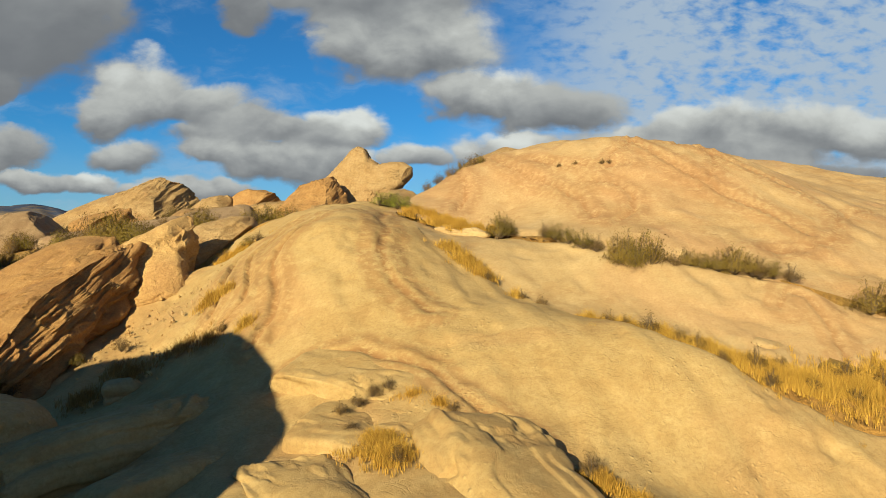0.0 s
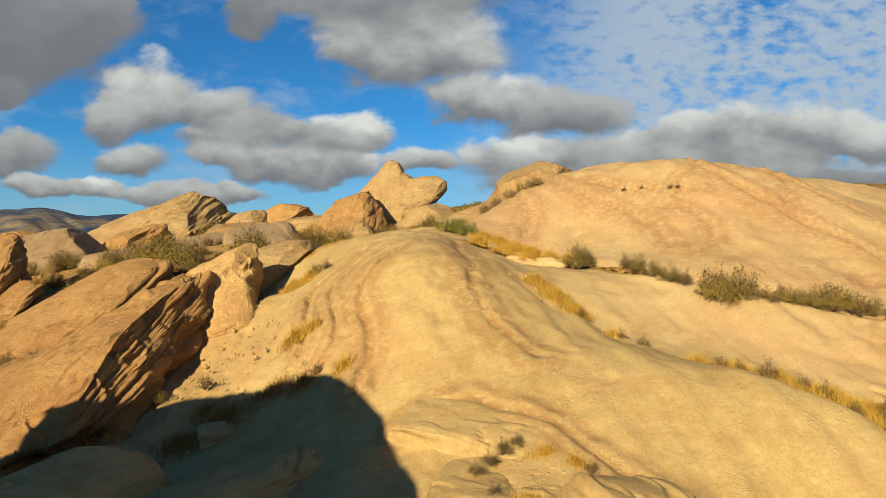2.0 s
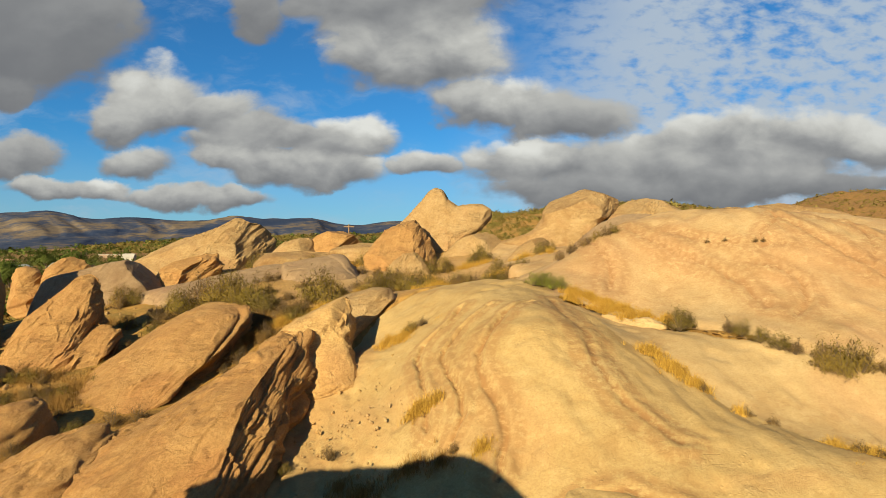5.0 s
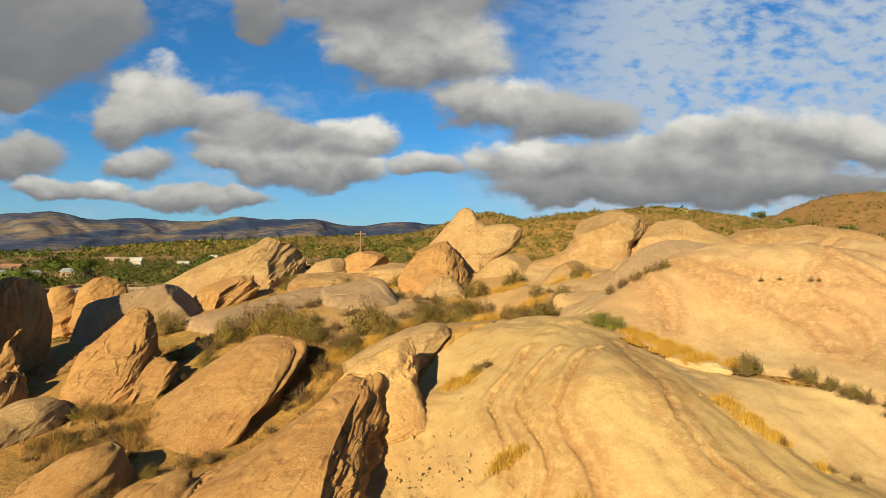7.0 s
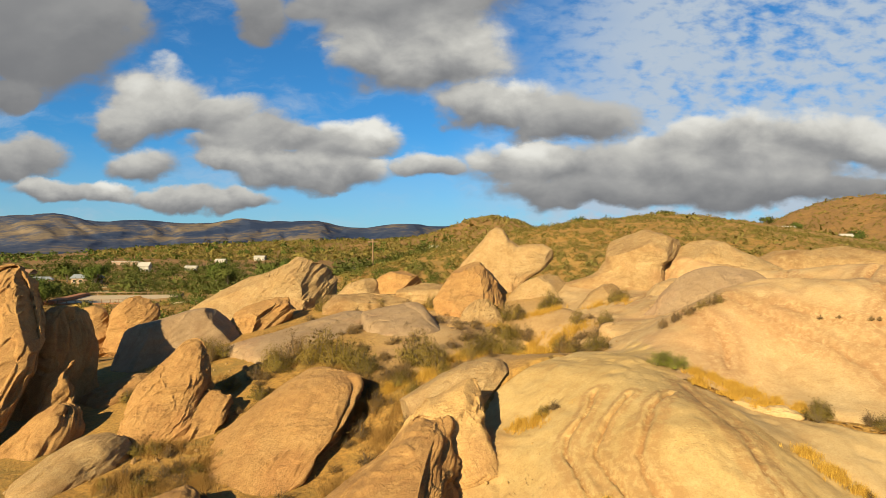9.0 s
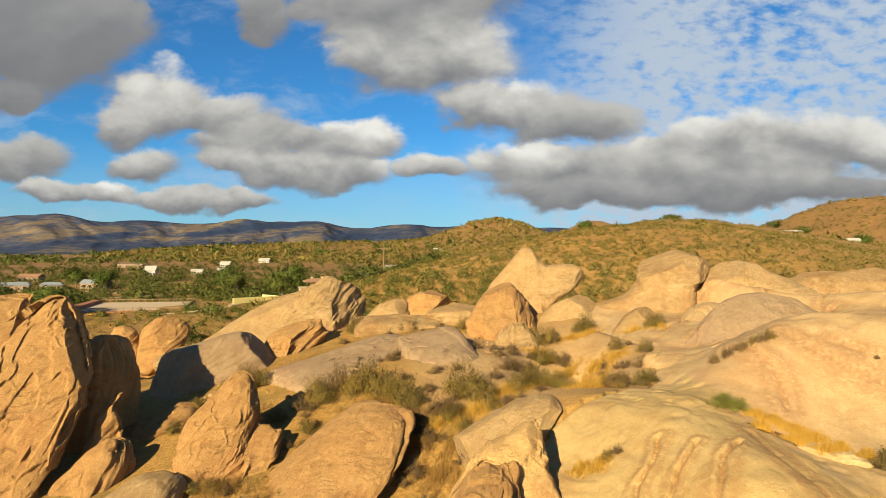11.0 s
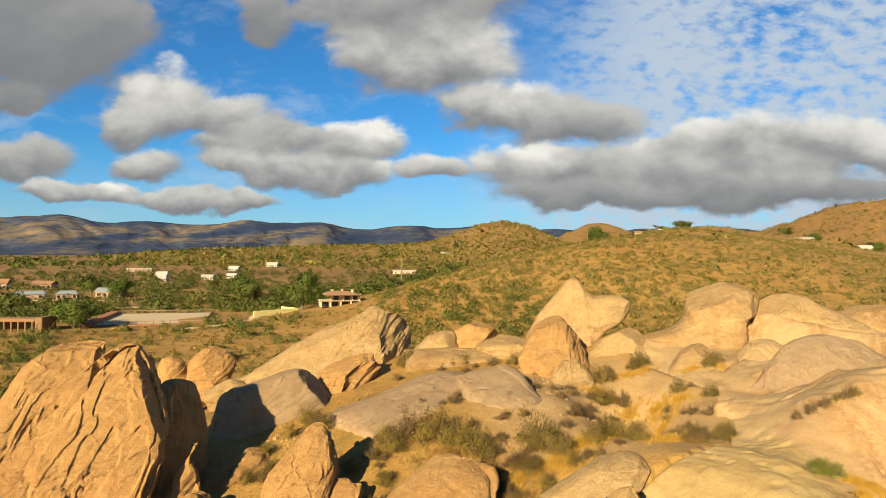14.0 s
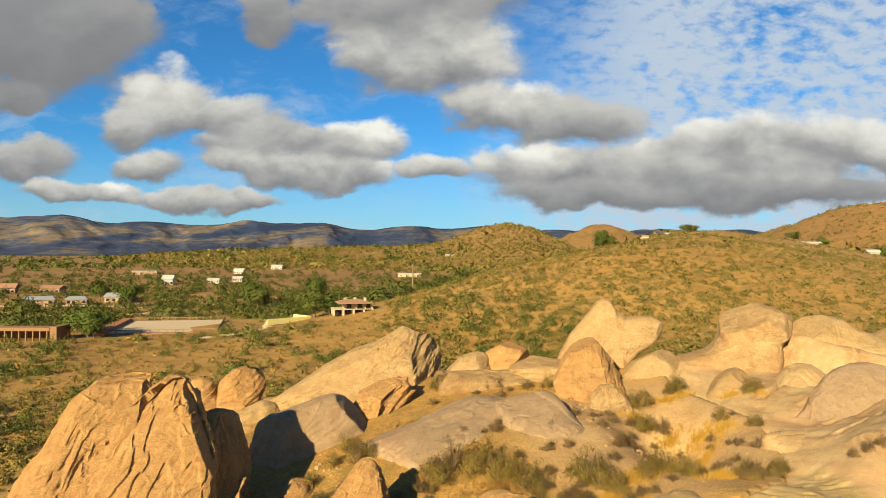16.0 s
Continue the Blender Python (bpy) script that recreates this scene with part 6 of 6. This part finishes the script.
def house(label, x, y, turn, w, d, h, wall, roof, rise=1.3, hip=0.0, windows=4, flat=False):
    z = min(ground_at(x + i * w / 2, y + j * d / 2) for i in (-1, 1) for j in (-1, 1)) - 0.1
    root = new("house")
    root.matrix_world = pose(x, y, z, 0, 0, turn) @ Matrix.Diagonal((0.74, 0.74, 0.74, 1.0))
    part("wall", boxed(-w / 2, w / 2, -d / 2, d / 2, 0, h), wall, root)
    if flat:
        part("roof", boxed(-w / 2 - 0.4, w / 2 + 0.4, -d / 2 - 0.4, d / 2 + 0.4, h + 0.004, h + 0.3), roof, root)
    else:
        part("roof", gable(w, d, h, rise, 0.5, hip), roof, root)
    for k in range(windows):
        cx = -w / 2 + (k + 0.5) * w / windows
        if k == windows // 2:
            part("door", boxed(cx - 0.5, cx + 0.5, -d / 2 - 0.04, -d / 2 + 0.02, 0.05, 2.1), TIMBER, root)
        else:
            pane = part("window", boxed(cx - 0.6, cx + 0.6, -d / 2 - 0.03, -d / 2 + 0.02, 0.9, 2.1), GLASS, root)
            part("sill", boxed(cx - 0.7, cx + 0.7, -d / 2 - 0.12, -d / 2 + 0.02, 0.78, 0.89), WHITE, pane)
    return tagged(root, label, "house", "valley houses")


house("low grey-roofed house among trees", -140.4, 222, 8, 11, 8, 2.8, PINK, SLATE, 1.6)
house("house with bluish grey metal roofs", -158, 205, 28, 12, 8, 2.6, PINK, SLATE, 1.2, 1.5)
house("outbuilding with bluish grey metal roof", -148, 209, 28, 8, 7, 2.6, PINK, SLATE, 1.2, 1.5)
house("pinkish house with shallow tiled roof", -185, 254, 10, 10, 9, 3.0, PINK, TILE, 1.4)
house("pinkish house with twin gables", -199, 248, 20, 8, 8, 3.2, PINK, TILE, 2.2)
house("white house with steep gabled roof", -172, 328, 10, 7, 7, 4.2, WHITE, PALE_ROOF, 2.6)
house("small white house among trees", -155, 346, 5, 8, 6, 2.8, WHITE, PALE_ROOF, 1.2)
house("small white cottage among trees", -149, 366, 5, 7, 6, 2.8, WHITE, WHITE, 1.2)
house("white house on valley floor", -178, 452, 0, 9, 7, 3.2, WHITE, WHITE, 1.8)
house("white house near far hill", -163, 494, 0, 11, 7, 3.4, WHITE, PALE_ROOF, 1.6)
house("pale flat house on far rise", -240, 440, 15, 22, 9, 3.4, PINK, PALE_ROOF, flat=True)
house("long low house with pale metal roof", -37.5, 176, 5, 9, 5, 2.4, CREAM, PALE_ROOF, 0.9)
house("long pale house beyond trees", -55, 425, 0, 20, 7, 2.8, CREAM, PALE_ROOF, 1.0)
house("pale house on the low hill", -30, 560, 0, 13, 8, 3.0, WHITE, PALE_ROOF, 1.2)
house("small pale house on hill crest", 80, 358, 0, 5, 5, 3.4, CREAM, TILE, 1.0, windows=2)
house("small white house on hill crest", 96, 366, 0, 7, 5, 2.6, WHITE, PALE_ROOF, 0.8, windows=3)
house("white house on far ridge", 140, 420, 0, 12, 6, 2.8, WHITE, WHITE, 0.8)
house("cream house beside trees on hillside", 150, 322, -10, 14, 7, 3.0, CREAM, PALE_ROOF, 1.2)
house("white house with trees on hillside", 183, 325, -12, 7, 6, 4.2, WHITE, PALE_ROOF, 1.6)
for k, (x, y) in enumerate(((365, 705), (383, 722), (398, 735), (422, 746))):
    house("pale house below the far hill", x, y, -20, 14 + 2 * (k % 2), 9, 3.6, CREAM, PALE_ROOF, 1.4)


def villa():
    """Two-storey stucco villa with an arcade, a veranda above it and three chimneys."""
    x, y = -46.0, 147.0
    root = new("villa")
    root.matrix_world = pose(x, y, ground_at(x, y) - 0.3, 0, 0, 17) @ Matrix.Diagonal((0.70, 0.70, 0.52, 1.0))
    part("upper_wall", boxed(-2.6, 6.2, -1.0, 6, 2.9, 5.4), CREAM, root)
    part("lower_wall", boxed(-6.2, 6.4, 0.6, 6.5, 0, 2.6), CREAM, root)
    part("terrace_slab", boxed(-6.5, 6.7, -2.4, 6.6, 2.62, 2.88), CREAM, root)
    part("roof", gable(9.4, 8, 5.42, 1.3, 0.5, 2.4), TILE, root)
    for cx in (-6.2, -3.1, 0.2, 3.6, 6.4):
        part("column", boxed(cx - 0.28, cx + 0.28, -2.2, -1.6, 0, 2.6), CREAM, root)
    for cx in (1.0, 4.0, 6.2):
        part("veranda_post", boxed(cx - 0.18, cx + 0.18, -2.2, -1.85, 2.88, 5.2), CREAM, root)
    part("veranda_roof", boxed(0.4, 6.8, -2.6, -0.6, 5.22, 5.40), TILE, root)
    for cx in (-4.6, -1.4, 2.0, 5.0):
        pane = part("window", boxed(cx - 1.0, cx + 1.0, 0.54, 0.62, 0.1, 2.3), GLASS, root)
        part("window_frame", boxed(cx - 0.04, cx + 0.04, 0.48, 0.53, 0.1, 2.3), TIMBER, pane)
    for cx in (-1.2, 2.4, 5.0):
        pane = part("window", boxed(cx - 0.8, cx + 0.8, -1.06, -0.98, 3.2, 4.9), GLASS, root)
        part("window_frame", boxed(cx - 0.04, cx + 0.04, -1.12, -1.07, 3.2, 4.9), TIMBER, pane)
    for cx, cy in ((-2.2, 1.5), (1.2, 3.0), (4.4, 1.8)):
        stack = part("chimney", boxed(cx - 0.4, cx + 0.4, cy - 0.4, cy + 0.4, 5.0, 7.4), CREAM, root)
        part("chimney_cap", boxed(cx - 0.55, cx + 0.55, cy - 0.55, cy + 0.55, 7.41, 7.6), TILE, stack)
    tagged(root, "cream two-storey villa with arcade, veranda and tiled roof", "house")


villa()


def riding_arena():
    x, y = -88.0, 152.0
    root = new("riding_arena")
    root.matrix_world = pose(x, y, ground_at(x, y), 0, 0, 17)
    part("sand_bed", boxed(-13, 9, -14, 13, -1.2, 0.12), ARENA_SAND, root, "pale raked sand bed")
    part("bank", boxed(-15.5, -13.01, -15.5, 14, -1.2, 0.8, bevel=0.3), RED_BANK, root, "red earth bank")
    part("bank", boxed(-13, 9, -15.6, -14.01, -1.2, 0.25, bevel=0.15), RED_BANK, root, "red earth bank")
    for k in range(14):
        cx = -13 + 22 * k / 13
        for cy in (-14.0, 13.2):
            part("post", boxed(cx - 0.07, cx + 0.07, cy - 0.07, cy + 0.07, 0, 0.95, bevel=0), TIMBER, root)
    for cy in (-14.0, 13.2):
        for z in (0.75,):
            part("rail", boxed(-13, 9, cy - 0.1, cy - 0.06, z, z + 0.14, bevel=0), TIMBER, root)
    part("gate_panel", boxed(9.05, 9.2, -13, 13, 0, 0.6), TIMBER, root)
    tagged(root, "riding arena of pale sand inside a low fence", "arena")


riding_arena()


def ramada():
    """A long, low adobe ruin with a row of posts under its beam."""
    root = new("adobe_building")
    x, y = -110.5, 126.5
    root.matrix_world = pose(x, y, ground_at(x, y) - 0.1, 0, 0, 4)
    part("end_wall", boxed(8.2, 9.6, -2.6, 2.6, 0, 2.9, bevel=0.1), ADOBE, root)
    part("back_wall", boxed(-9, 8.19, 1.8, 2.5, 0, 2.3, bevel=0.1), ADOBE, root)
    part("roof_beam", boxed(-9, 8.19, -2.6, -2.1, 2.0, 2.7, bevel=0.06), ADOBE, root)
    part("roof", boxed(-9, 8.19, -2.09, 1.79, 2.3, 2.6, bevel=0.05), ADOBE, root)
    for k in range(13):
        cx = -8.6 + 1.35 * k
        part("post", boxed(cx - 0.12, cx + 0.12, -2.5, -2.2, 0, 2.0, bevel=0.02), TIMBER, root)
    tagged(root, "long low brown adobe building with timber posts", "building")


ramada()

root = new("garden_wall")
root.matrix_world = pose(-60.5, 147.0, ground_at(-60.5, 147.0) - 0.1, 0, 0, 50) @ Matrix.Diagonal((0.75, 0.75, 0.85, 1.0))
part("wall", boxed(-8, 8, -0.2, 0.2, 0, 1.5), YELLOW_WALL, root)
part("wall", boxed(7.8, 8.2, 0.21, 9, 0, 1.5), YELLOW_WALL, root)
tagged(root, "pale yellow garden wall beside the villa", "wall")


def utility_pole(x, y, tall):
    root = new("utility_pole")
    root.location = (x, y, ground_at(x, y) - 0.2)
    bm = bmesh.new()
    bmesh.ops.create_cone(bm, cap_ends=True, segments=8, radius1=0.22, radius2=0.15, depth=tall, matrix=Matrix.Translation((0, 0, tall / 2)))
    part("pole", bm, TIMBER, root)
    part("crossarm", boxed(-1.4, 1.4, -0.1, 0.1, tall - 0.9, tall - 0.65, bevel=0.02), TIMBER, root)
    tagged(root, "tall timber utility pole with crossarm", "utility pole", "utility poles")


utility_pole(52, 356, 12)
utility_pole(-34, 172, 8)
utility_pole(2, 262, 9)
